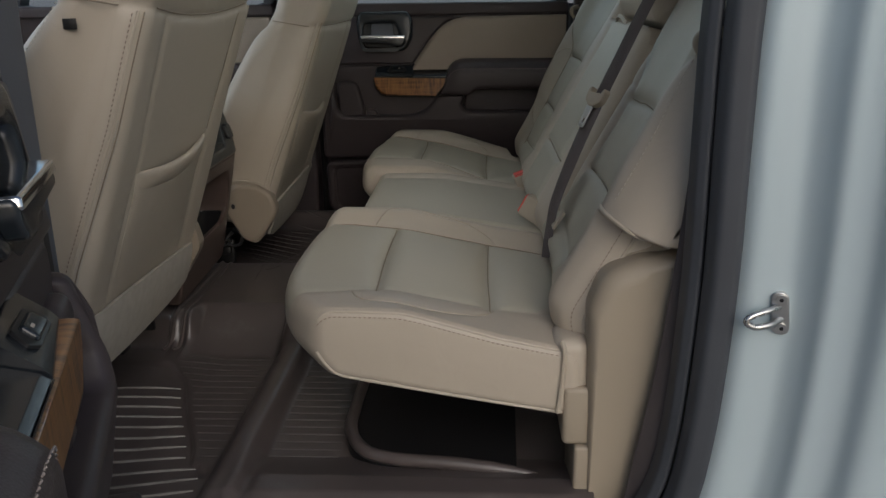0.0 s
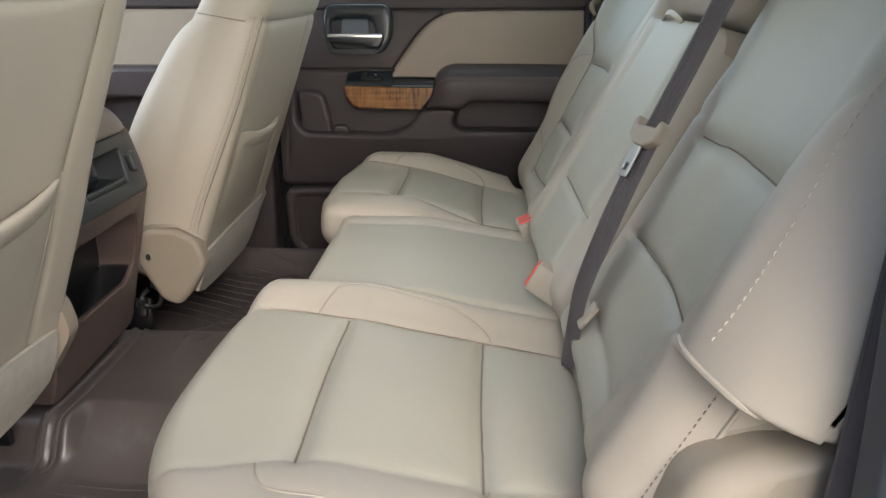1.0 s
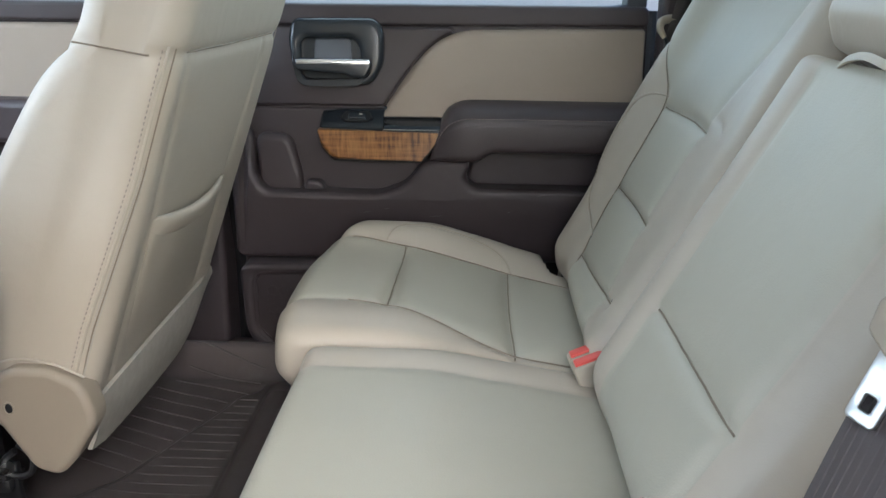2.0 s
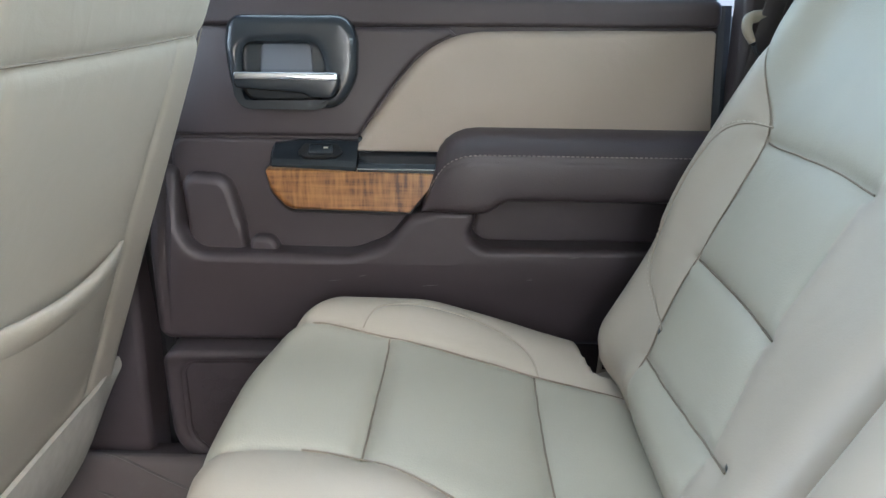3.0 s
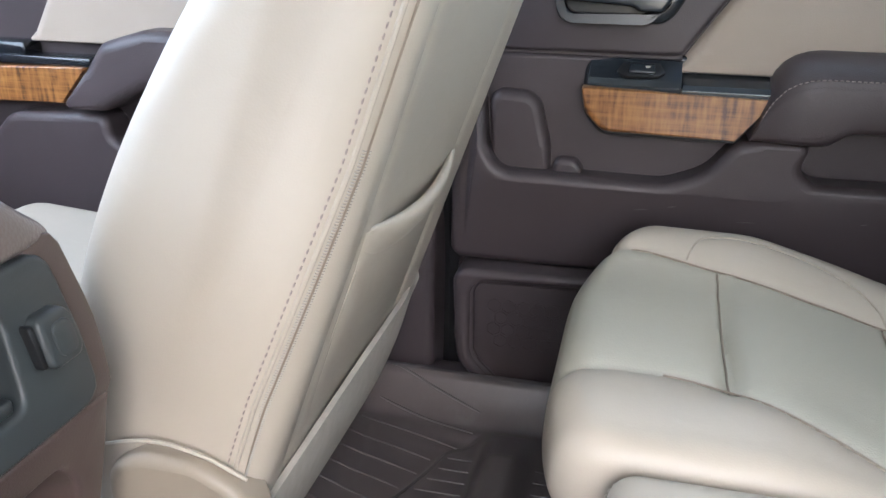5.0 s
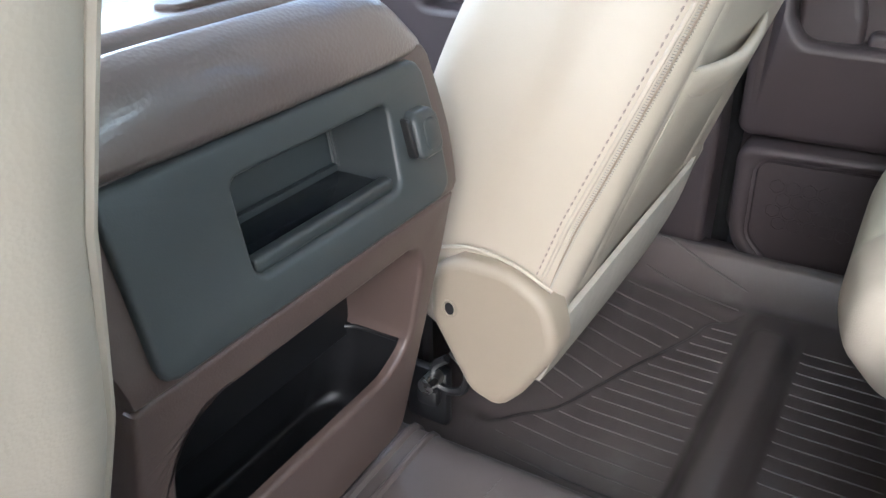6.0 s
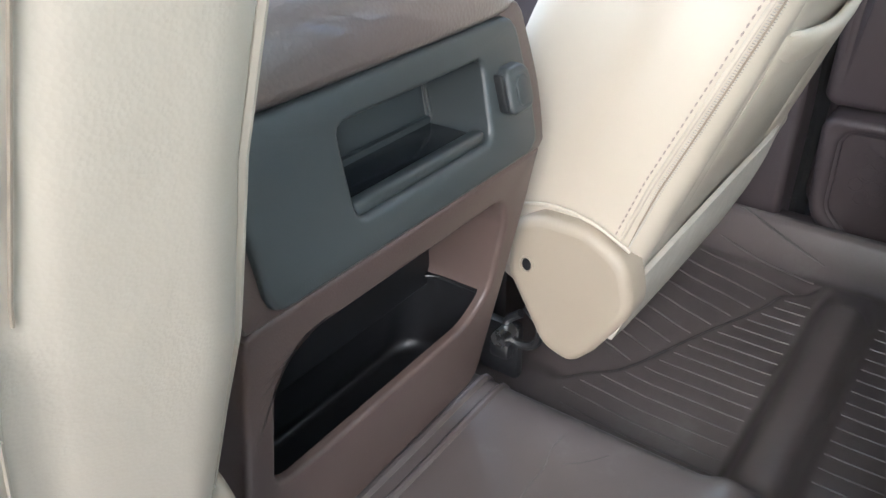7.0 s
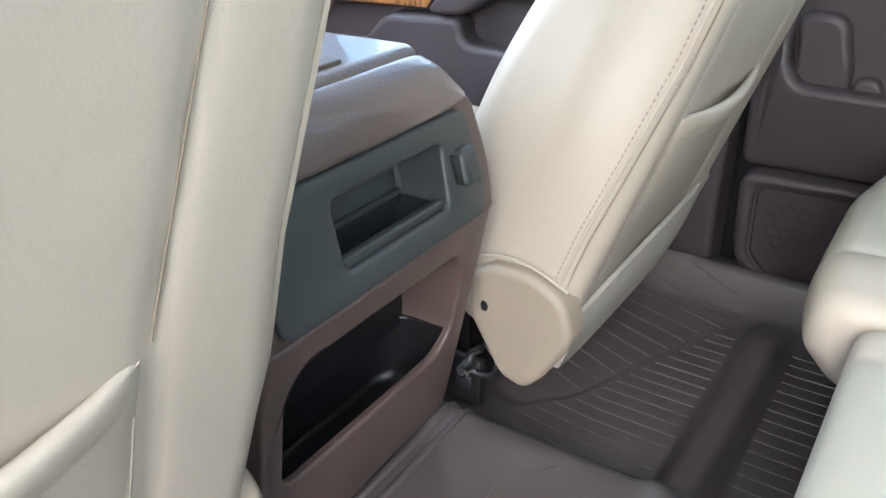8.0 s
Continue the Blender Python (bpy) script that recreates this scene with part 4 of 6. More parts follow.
IN_SEAM = smooth_line([(-0.33, 0.265), (-0.25, 0.27), (-0.17, 0.287), (-0.08, 0.285), (0.006, 0.278), (0.13, 0.285)])
CROSS_A = smooth_line([(-0.172, 0.292), (-0.174, 0.45), (-0.170, 0.628)])
CROSS_B = smooth_line([(0.006, 0.278), (0.004, 0.45), (0.007, 0.616)])
ARC_OUT = smooth_line([(-0.205, 0.642), (-0.196, 0.668), (-0.175, 0.686), (-0.09, 0.690), (-0.02, 0.668), (0.006, 0.64), (0.012, 0.615)])
ARC_IN = smooth_line([(-0.216, 0.276), (-0.204, 0.225), (-0.18, 0.196), (-0.06, 0.208), (-0.01, 0.232), (0.012, 0.256), (0.018, 0.280)])
FAR_IN_SEAM = smooth_line([(-0.33, 0.362), (-0.30, 0.370), (-0.25, 0.376), (-0.177, 0.368), (-0.12, 0.342), (-0.06, 0.306), (0.0, 0.284), (0.13, 0.282)])
FAR_CROSS_A = smooth_line([(-0.177, 0.370), (-0.174, 0.50), (-0.170, 0.628)])


def on_cushion_insert(c):
    inner = FAR_IN_SEAM if SIDE[0] > 0 else IN_SEAM
    return (c[:, 2] > 0.30) & (c[:, 1] < np.interp(c[:, 0], OUT_SEAM[:, 0], OUT_SEAM[:, 1])) & (c[:, 1] > np.interp(c[:, 0], inner[:, 0], inner[:, 1]))


def cushion_shape(a, b, w, na, nb):
    front = np.clip((0.11 - a) / 0.44, 0, 1) ** 1.4
    # the outer front corner is drawn in
    a = a + front * 0.085 * np.clip((w - 0.50) / 0.235, 0, 1) ** 2.6
    a = a + front * (0.03 if SIDE[0] > 0 else 0.012) * np.clip(((0.36 if SIDE[0] > 0 else 0.33) - w) / 0.13, 0, 1) ** 2
    top = fold((nb - 0.35) / 0.12)
    rise = (0.027 if SIDE[0] > 0 else 0.004) * bump_at(np.minimum(w, 0.70 if SIDE[0] < 0 else 0.8), 0.69, 0.06) * fold((0.07 - a) / 0.09)
    rise = rise + (0.006 * bump_at(w, 0.315, 0.05) if SIDE[0] > 0 else 0.014 * bump_at(w, 0.205, 0.04))
    b = b + top * rise
    d = np.zeros(a.shape)
    cross_a, inner = (FAR_CROSS_A, FAR_IN_SEAM) if SIDE[0] > 0 else (CROSS_A, IN_SEAM)
    for line, dep, wid in ((OUT_SEAM, 0.008 if SIDE[0] > 0 else 0.004, 0.010), (inner, 0.006, 0.010), (cross_a, 0.0105, 0.010), (CROSS_B, 0.0105, 0.010),
                           (ARC_OUT, 0.003, 0.006), (ARC_IN, 0.003 if SIDE[0] < 0 else 0.0, 0.006)):
        d = np.maximum(d, groove(line_distance(a, w, line), dep, wid))
    d = d * top
    tuck = np.minimum(line_distance(a, w, cross_a), line_distance(a, w, CROSS_B))
    puff = 0.007 * np.sin((w - 0.285) / 0.335 * math.pi).clip(0) * np.tanh(tuck / 0.035) * top
    b = b - d * nb + puff - top * 0.045 * np.clip((a - 0.072 - 0.25 * np.clip(0.69 - w, 0, 0.1)) / 0.012, 0, 1) * np.clip((w - 0.640) / 0.012, 0, 1) * (1 if SIDE[0] > 0 else 0)
    a = a - d * na
    return a, b, w


def build_bench():
    bench = thing("rear_bench_seat", (0.05, 0, 0.05), "beige leather three-place rear bench seat with stitched cushions and backrests", "car seat")
    for side in (1, -1):
        SIDE[0] = side
        a, b, w, f = pad(CUSHION, 0.257 if side > 0 else 0.168, 0.735, 0.024 if side > 0 else 0.017, 0.005, cushion_shape)
        v = np.stack([a.ravel(), w.ravel(), b.ravel()], 1)
        cush = part("seat_cushion", (v, f), LEATHER, bench, "beige leather outboard seat cushion", sharp=80, second=(INSERT, on_cushion_insert))
        topside = lambda q: q[:, 2] > 0.285
        for line in ((ARC_OUT,) if side > 0 else (ARC_OUT, ARC_IN)):
            p = on_surface(v, line, topside)
            part("piping", tube(p + (0, 0, 0.0004), 0.0012, 6), PIPING, cush, "fine raised piping")
        # dark tubes lie in the grooves as the shade of the seams
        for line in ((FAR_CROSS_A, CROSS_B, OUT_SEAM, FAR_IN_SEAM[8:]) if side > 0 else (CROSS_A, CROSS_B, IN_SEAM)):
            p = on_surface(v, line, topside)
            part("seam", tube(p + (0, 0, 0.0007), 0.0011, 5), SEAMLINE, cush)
        # welt and stitching round the top of the side
        def edge_line(choose):
            """The rounded outer edge, half way round, where choose holds; from the front to the back."""
            na, nb = normals2(CUSHION).T
            k = np.where(choose(na, nb, CUSHION[:, 0]))[0]
            cut = int(np.argmax(np.diff(np.concatenate([k, [k[0] + len(CUSHION)]])))) + 1
            k = np.roll(k, -cut)
            q = np.stack([a[-5, k], w[-5, k], b[-5, k]], 1)
            q = smooth_line(q, 70)
            for _ in range(6):
                q[1:-1] = 0.25 * q[:-2] + 0.5 * q[1:-1] + 0.25 * q[2:]
            return q
        rim = edge_line(lambda na, nb, x: (nb > 0.45) & (x < 0.11))
        part("piping", tube(rim + (0, -0.001, 0.001), 0.0026, 8), LEATHER, cush)
        part("stitching", stitches(rim + (0, 0.0045, -0.0055), (-0.2, 0.9, 0.3), 0.0042, 0.0030, 0.0008), DARK_THREAD, cush, "brown contrast stitching")
        low = edge_line(lambda na, nb, x: (nb < -0.2) & (x < 0.12))
        part("piping", tube(low, 0.003, 8), LEATHER, cush)
        # vertical welt at the back of the side, hinge cover and bracket
        part("piping", tube(smooth_line([(0.108, 0.733, 0.31), (0.112, 0.739, 0.29), (0.109, 0.739, 0.24), (0.104, 0.738, 0.199)]), 0.0035, 8), VINYL, cush)
        part("side_tuck", box(0.096, 0.152, 0.650, 0.730, 0.205, 0.308 if side < 0 else 0.27, 0.018, 4), LEATHER, cush)
        part("hinge_cover", box(0.112, 0.160, 0.58, 0.7395, 0.145, 0.238, 0.008, 3), BEIGE_PLASTIC, bench, "beige plastic hinge cover")
        part("hinge_cover", box(0.13, 0.20, 0.62, 0.745, 0.035, 0.145, 0.006, 3), BEIGE_PLASTIC, bench, "beige plastic hinge cover")
        build_back(bench)
        # moulded plastic end cover below the bolster
        ring = rounded([(0.150, 0.05, 0.005), (0.143, 0.36, 0.05), (0.162, 0.412, 0.05), (0.212, 0.434, 0.06), (0.305, 0.448, 0.01), (0.285, 0.25, 0.02), (0.255, 0.05, 0.01)])
        inner_ring = rounded([(0.165, 0.05, 0.005), (0.160, 0.38, 0.05), (0.180, 0.438, 0.05), (0.225, 0.462, 0.05), (0.34, 0.472, 0.01), (0.31, 0.05, 0.01)])
        part("cover_core", slab(inner_ring, "y", 0.712, 0.60, 0.04, 8), BEIGE_PLASTIC, bench)
        part("end_cover", slab(ring, "y", 0.752, 0.62, 0.026, 8), BEIGE_PLASTIC, bench, "beige moulded plastic seat end cover")
    SIDE[0] = 1
    # middle cushion, lower and set back
    prof = dense(rounded([(-0.222, 0.165, 0.03), (-0.266, 0.28, 0.04), (-0.276, 0.338, 0.042), (-0.10, 0.338, 0.2), (0.135, 0.300, 0.03), (0.145, 0.165, 0.02)]), 0.006)

    def mid_shape(a, b, w, na, nb):
        top = fold((nb - 0.35) / 0.12)
        d = groove(np.abs(w - 0.190 - 0.02 * np.clip(-0.05 - a, 0, 0.2)), 0.004, 0.010) * top
        return a, b + top * 0.004 * np.cos(w / 0.2 * 1.2) - d + top * 0.003 * bump_at(w, 0.225, 0.03), w
    a, b, w, f = pad(prof, -0.166, 0.255, 0.018, 0.006, mid_shape)
    mid = part("seat_cushion", (np.stack([a.ravel(), w.ravel(), b.ravel()], 1), f), LEATHER, bench, "beige leather middle seat cushion", sharp=80,
               second=(INSERT, lambda c: (c[:, 1] < 0.190) & (c[:, 2] > 0.30)))
    for s in (-0.82, 1.24):
        p = smooth_line([(-0.262, s * 0.198, 0.26), (-0.272, s * 0.196, 0.31), (-0.262, s * 0.194, 0.336)], 20)
        part("stitching", stitches(p, (-0.8, 0, 0.5)), THREAD, mid)
    build_middle_back(bench)
    return bench


LEAN = radians(27.7)
BACK_AT = np.array([0.100, 0.31])


def back_place(s, off, w):
    """A place on the backrest: s up along it, off out of it, w across."""
    return np.stack([BACK_AT[0] + s * math.sin(LEAN) - off * math.cos(LEAN), w, BACK_AT[1] + s * math.cos(LEAN) + off * math.sin(LEAN)], -1)


BACK_OUT = smooth_line([(0.0, 0.535), (0.07, 0.545), (0.105, 0.570), (0.181, 0.588), (0.33, 0.604), (0.378, 0.640), (0.44, 0.70), (0.47, 0.75)])
BACK_IN = smooth_line([(0.0, 0.31), (0.10, 0.34), (0.19, 0.370), (0.33, 0.376), (0.40, 0.355), (0.47, 0.32), (0.60, 0.28)])
BACK_LOW = smooth_line([(0.183, 0.371), (0.186, 0.46), (0.184, 0.588)])
BACK_HIGH = smooth_line([(0.330, 0.376), (0.334, 0.46), (0.330, 0.604)])
BACK_ARC = smooth_line([(0.100, 0.552), (0.112, 0.60), (0.135, 0.645), (0.19, 0.672), (0.30, 0.668), (0.338, 0.640), (0.347, 0.606)])
BACK_RIM = smooth_line([(0.212, 0.704), (0.25, 0.708), (0.32, 0.706), (0.40, 0.698), (0.52, 0.69), (0.62, 0.67)])
BACK_TUCK = smooth_line([(0.350, 0.372), (0.352, 0.34), (0.34, 0.305)])
BACK_FOOT = smooth_line([(0.080, 0.30), (0.074, 0.38), (0.069, 0.45), (0.064, 0.552)])
NEAR_SHIFT = 0.086     # the wider insert on the open side


def back_shape(a, b, w, na, nb):
    face = fold((nb - 0.3) / 0.12)
    # side wing: stands out above the end cover, narrows below it
    lip = 0.184 + 0.2 * np.clip(0.0 - b, 0, 0.08)
    low = fold((lip - a) / (0.0025 if SIDE[0] < 0 else 0.008))
    rise = (0.034 if SIDE[0] > 0 else 0.024) * bump_at(w, 0.675, 0.05) * (0.45 + 0.55 * fold((a - 0.20) / 0.05)) * fold((0.66 - a) / 0.06)
    # the wing's front is broadly rounded
    b = b - face * 0.026 * np.clip((w - 0.675) / 0.091, 0, 1) ** 2
    k = 0.060 if SIDE[0] < 0 else 0.022
    w = np.where(w > 0.6, w - k * low * np.clip((w - 0.6) / 0.166, 0, 1), w)
    rise = rise + 0.006 * bump_at(w, 0.250, 0.05) + (0.008 if SIDE[0] > 0 else -0.008 * bump_at(w, 0.46, 0.10))
    if SIDE[0] < 0:
        rise = rise - 0.018 + 0.028 * np.clip((w - 0.28) / 0.34, 0, 1) + 0.006 * bump_at(w, 0.265, 0.055)
    rise = rise + 0.008 * bump_at(a, 0.03, 0.03) * fold((0.57 - w) / 0.02)
    b = b + face * rise
    d = np.zeros(a.shape)
    wi = w if SIDE[0] > 0 else w + NEAR_SHIFT * np.clip((0.60 - w) / 0.31, 0, 1.2)
    for line, dep, wid in ((BACK_IN, 0.005, 0.010), (BACK_TUCK, 0.004, 0.006)):
        d = np.maximum(d, groove(line_distance(a, wi, line), dep, wid))
    for line, dep, wid in ((BACK_OUT, 0.006, 0.009), (BACK_LOW, 0.011, 0.011), (BACK_HIGH, 0.011, 0.011), (BACK_FOOT, 0.010, 0.009), (BACK_ARC, 0.003 if SIDE[0] > 0 else 0.0, 0.006)):
        d = np.maximum(d, groove(line_distance(a, wi if line is not BACK_ARC and line is not BACK_OUT else w, line), dep, wid))
    return a - d * na * face, b - d * nb * face, w


BACK = dense(rounded([(0.015, -0.10, 0.02), (-0.015, -0.03, 0.03), (0.03, 0.004, 0.05), (0.30, 0.0, 0.3), (0.66, 0.0, 0.06), (0.70, -0.06, 0.04), (0.68, -0.10, 0.02)]), 0.005)
BACK = np.vstack([np.linspace(BACK[i], BACK[(i + 1) % len(BACK)], 5 if 0.165 < BACK[i][0] < 0.215 else 1, endpoint=False) for i in range(len(BACK))])


def on_back_insert(c):
    x, z = c[:, 0] - BACK_AT[0], c[:, 2] - BACK_AT[1]
    s, off = x * math.sin(LEAN) + z * math.cos(LEAN), -x * math.cos(LEAN) + z * math.sin(LEAN)
    w = c[:, 1] if SIDE[0] > 0 else c[:, 1] + NEAR_SHIFT * np.clip((0.60 - c[:, 1]) / 0.31, 0, 1.2)
    return (off > -0.04) & (s < 0.62) & (c[:, 1] < np.interp(s, BACK_OUT[:, 0], BACK_OUT[:, 1])) & (w > np.interp(s, BACK_IN[:, 0], BACK_IN[:, 1]))


def build_back(bench):
    a, b, w, f = pad(BACK, 0.212, 0.766, 0.042, 0.005, back_shape)
    v = back_place(a, b, w).reshape(-1, 3)
    # the outer end closes along its middle line
    count = a.shape[1]
    spine = back_place(np.clip(a[-1], 0.01, 0.68), np.full(count, -0.052), w[-1])
    f = f[:-1] + [(len(v) - count + i, len(v) - count + (i + 1) % count, len(v) + (i + 1) % count, len(v) + i) for i in range(count)]
    v = np.vstack([v, spine])
    back = part("backrest", (v, f), LEATHER, bench, "beige leather outboard backrest with raised side bolster", sharp=80, second=(INSERT, on_back_insert))
    flat = np.stack([a.ravel(), w.ravel(), b.ravel()], 1)
    face = lambda q: q[:, 2] > -0.02
    out = (-math.cos(LEAN), 0, math.sin(LEAN))

    def carried(line):
        line = np.array(line)
        if SIDE[0] < 0:
            k = line[:, 1] < 0.6
            line[k, 1] = np.where(line[k, 1] < 0.372, line[k, 1] - NEAR_SHIFT, 0.60 - (0.60 - line[k, 1]) * (0.314 / 0.228))
        q = on_surface(flat, line, face)
        return back_place(q[:, 0], q[:, 2], q[:, 1])
    # crease shade, drawn as thin dark tubes along the grooves
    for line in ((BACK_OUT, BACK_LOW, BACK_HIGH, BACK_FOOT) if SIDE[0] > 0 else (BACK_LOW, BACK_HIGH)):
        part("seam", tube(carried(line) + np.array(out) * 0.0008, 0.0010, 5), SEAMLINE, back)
    if SIDE[0] > 0:
        for s, ww in ((0.098, 0.556), (0.088, 0.30)):
            c = back_place(np.array(s), np.array(0.004), np.array(ww))
            part("latch_button", tube([c - np.array(out) * 0.006, c + np.array(out) * 0.003, c + np.array(out) * 0.005], [0.0065, 0.0065, 0.004], 14), PLATE, back, "small grey latch button")
        part("piping", tube(carried(BACK_ARC) + np.array(out) * 0.0003, 0.0012, 6), PIPING, back)
        part("stitching", stitches(carried(BACK_ARC + np.array((0, 0.006))), out, 0.004, 0.003, 0.0006), THREAD, back)
    if SIDE[0] < 0:
        rim = carried(smooth_line(BACK_RIM, 90))
        for _ in range(12):
            rim[1:-1] = 0.25 * rim[:-2] + 0.5 * rim[1:-1] + 0.25 * rim[2:]
        part("stitching", stitches(rim + np.array(out) * 0.0022, out, 0.0045, 0.0034, 0.0008), THREAD, back, "pale stitching")
        # stitched leather edge below the wing, and the wing's piped lip
        nb = normals2(BACK)[:, 1]
        k = np.where((nb > 0.3) & (BACK[:, 0] > 0.005) & (BACK[:, 0] < 0.178))[0]
        k = k[np.argsort(BACK[k, 0])]
        edge = smooth_line(back_place(a[-6, k], b[-6, k], w[-6, k]), 60)
        part("stitching", stitches(edge, np.array(out) * 0.7 + (0, 0.7, 0), 0.004, 0.003, 0.0008), DARK_THREAD, back)
        edge = smooth_line(back_place(a[-4, k], b[-4, k], w[-4, k]), 60)
        part("piping", tube(edge, 0.0026, 8), LEATHER, back)
        j = int(k[-1])
        up = [i for i in range(len(BACK)) if nb[i] > 0.3 and 0.187 < BACK[i, 0] < 0.192][:1] or [j]
        rows = np.arange(len(a) - 24, len(a) - 1)
        lips = smooth_line(back_place(a[rows, up[0]], b[rows, up[0]], w[rows, up[0]]), 60)
        part("piping", tube(lips, 0.0030, 8), LEATHER, back)
    # lower roll between cushion and backrest
    roll = dense(rounded([(0.082, 0.262, 0.02), (0.104, 0.315, 0.03), (0.148, 0.330, 0.02), (0.165, 0.27, 0.02)]), 0.006)
    a, b, w, f = pad(roll, 0.225, 0.60, 0.02, 0.02)
    part("lower_roll", (np.stack([a.ravel() + 0.026, w.ravel(), b.ravel()], 1), f), LEATHER, bench, sharp=80)
    # dark hinge gap beside the roll, with the folding seat's steel bracket
    part("bracket", merge(box(0.132, 0.140, 0.625, 0.632, 0.28, 0.36, 0.001), box(0.132, 0.140, 0.645, 0.652, 0.28, 0.36, 0.001)), STEEL, bench, "bare steel hinge bracket")


def build_middle_back(bench):
    prof = dense(rounded([(0.015, -0.10, 0.02), (-0.012, -0.02, 0.03), (0.03, 0.024, 0.05), (0.30, 0.020, 0.3), (0.455, 0.02, 0.015), (0.470, -0.05, 0.015), (0.455, -0.10, 0.02)]), 0.006)
    low = smooth_line([(0.147, -0.13), (0.147, 0.0), (0.146, 0.13)])
    left = smooth_line([(0.04, -0.125), (0.15, -0.13), (0.30, -0.135), (0.43, -0.13)])
    right = left * (1, -1)

    def shape(a, b, w, na, nb):
        face = fold((nb - 0.3) / 0.12)
        b = b + face * (0.006 * bump_at(w, 0.16, 0.03) - 0.026 * np.clip((-0.12 - w) / 0.08, 0, 1))
        d = np.zeros(a.shape)
        for line, dep in ((low, 0.010), (left, 0.004), (right, 0.004)):
            d = np.maximum(d, groove(line_distance(a, w, line), dep, 0.009))
        return a - d * na * face, b - d * nb * face, w
    a, b, w, f = pad(prof, -0.200, 0.205, 0.03, 0.006, shape)
    back = part("backrest", (back_place(a, b, w).reshape(-1, 3), f), LEATHER, bench, "beige leather middle backrest that folds into an armrest", sharp=80,
                second=(INSERT, lambda c: np.abs(c[:, 1]) < 0.131))
    flat = np.stack([a.ravel(), w.ravel(), b.ravel()], 1)
    q = on_surface(flat, low, lambda q: q[:, 2] > 0)
    # a dark tube gives this groove its shade
    part("seam", tube(back_place(q[:, 0], q[:, 2], q[:, 1]), 0.0012, 5), SEAMLINE, back)
    # pad above the folding armrest
    prof = dense(rounded([(0.475, -0.10, 0.01), (0.472, 0.0, 0.02), (0.50, 0.030, 0.03), (0.66, 0.03, 0.05), (0.70, -0.05, 0.04), (0.68, -0.10, 0.02)]), 0.008)
    a, b, w, f = pad(prof, -0.205, 0.205, 0.03, 0.01)
    part("headrest_pad", (back_place(a, b, w).reshape(-1, 3), f), LEATHER, bench, sharp=80)
    # pull strap
    p = back_place(np.array([0.450, 0.456, 0.460, 0.456, 0.450]), np.array([0.018, 0.025, 0.028, 0.025, 0.018]), np.array([0.10, 0.075, 0.04, 0.0, -0.025]))
    part("pull_strap", strip(smooth_line(p, 20), np.array([math.sin(LEAN), 0, math.cos(LEAN)]), 0.008, 0.0025), VINYL, back, "beige pull strap")


build_bench()


# ---- belts and buckles ----
def belt_path(rows, n=60):
    return smooth_line([back_place(np.array(s), np.array(o), np.array(w)) for s, o, w in rows], n)


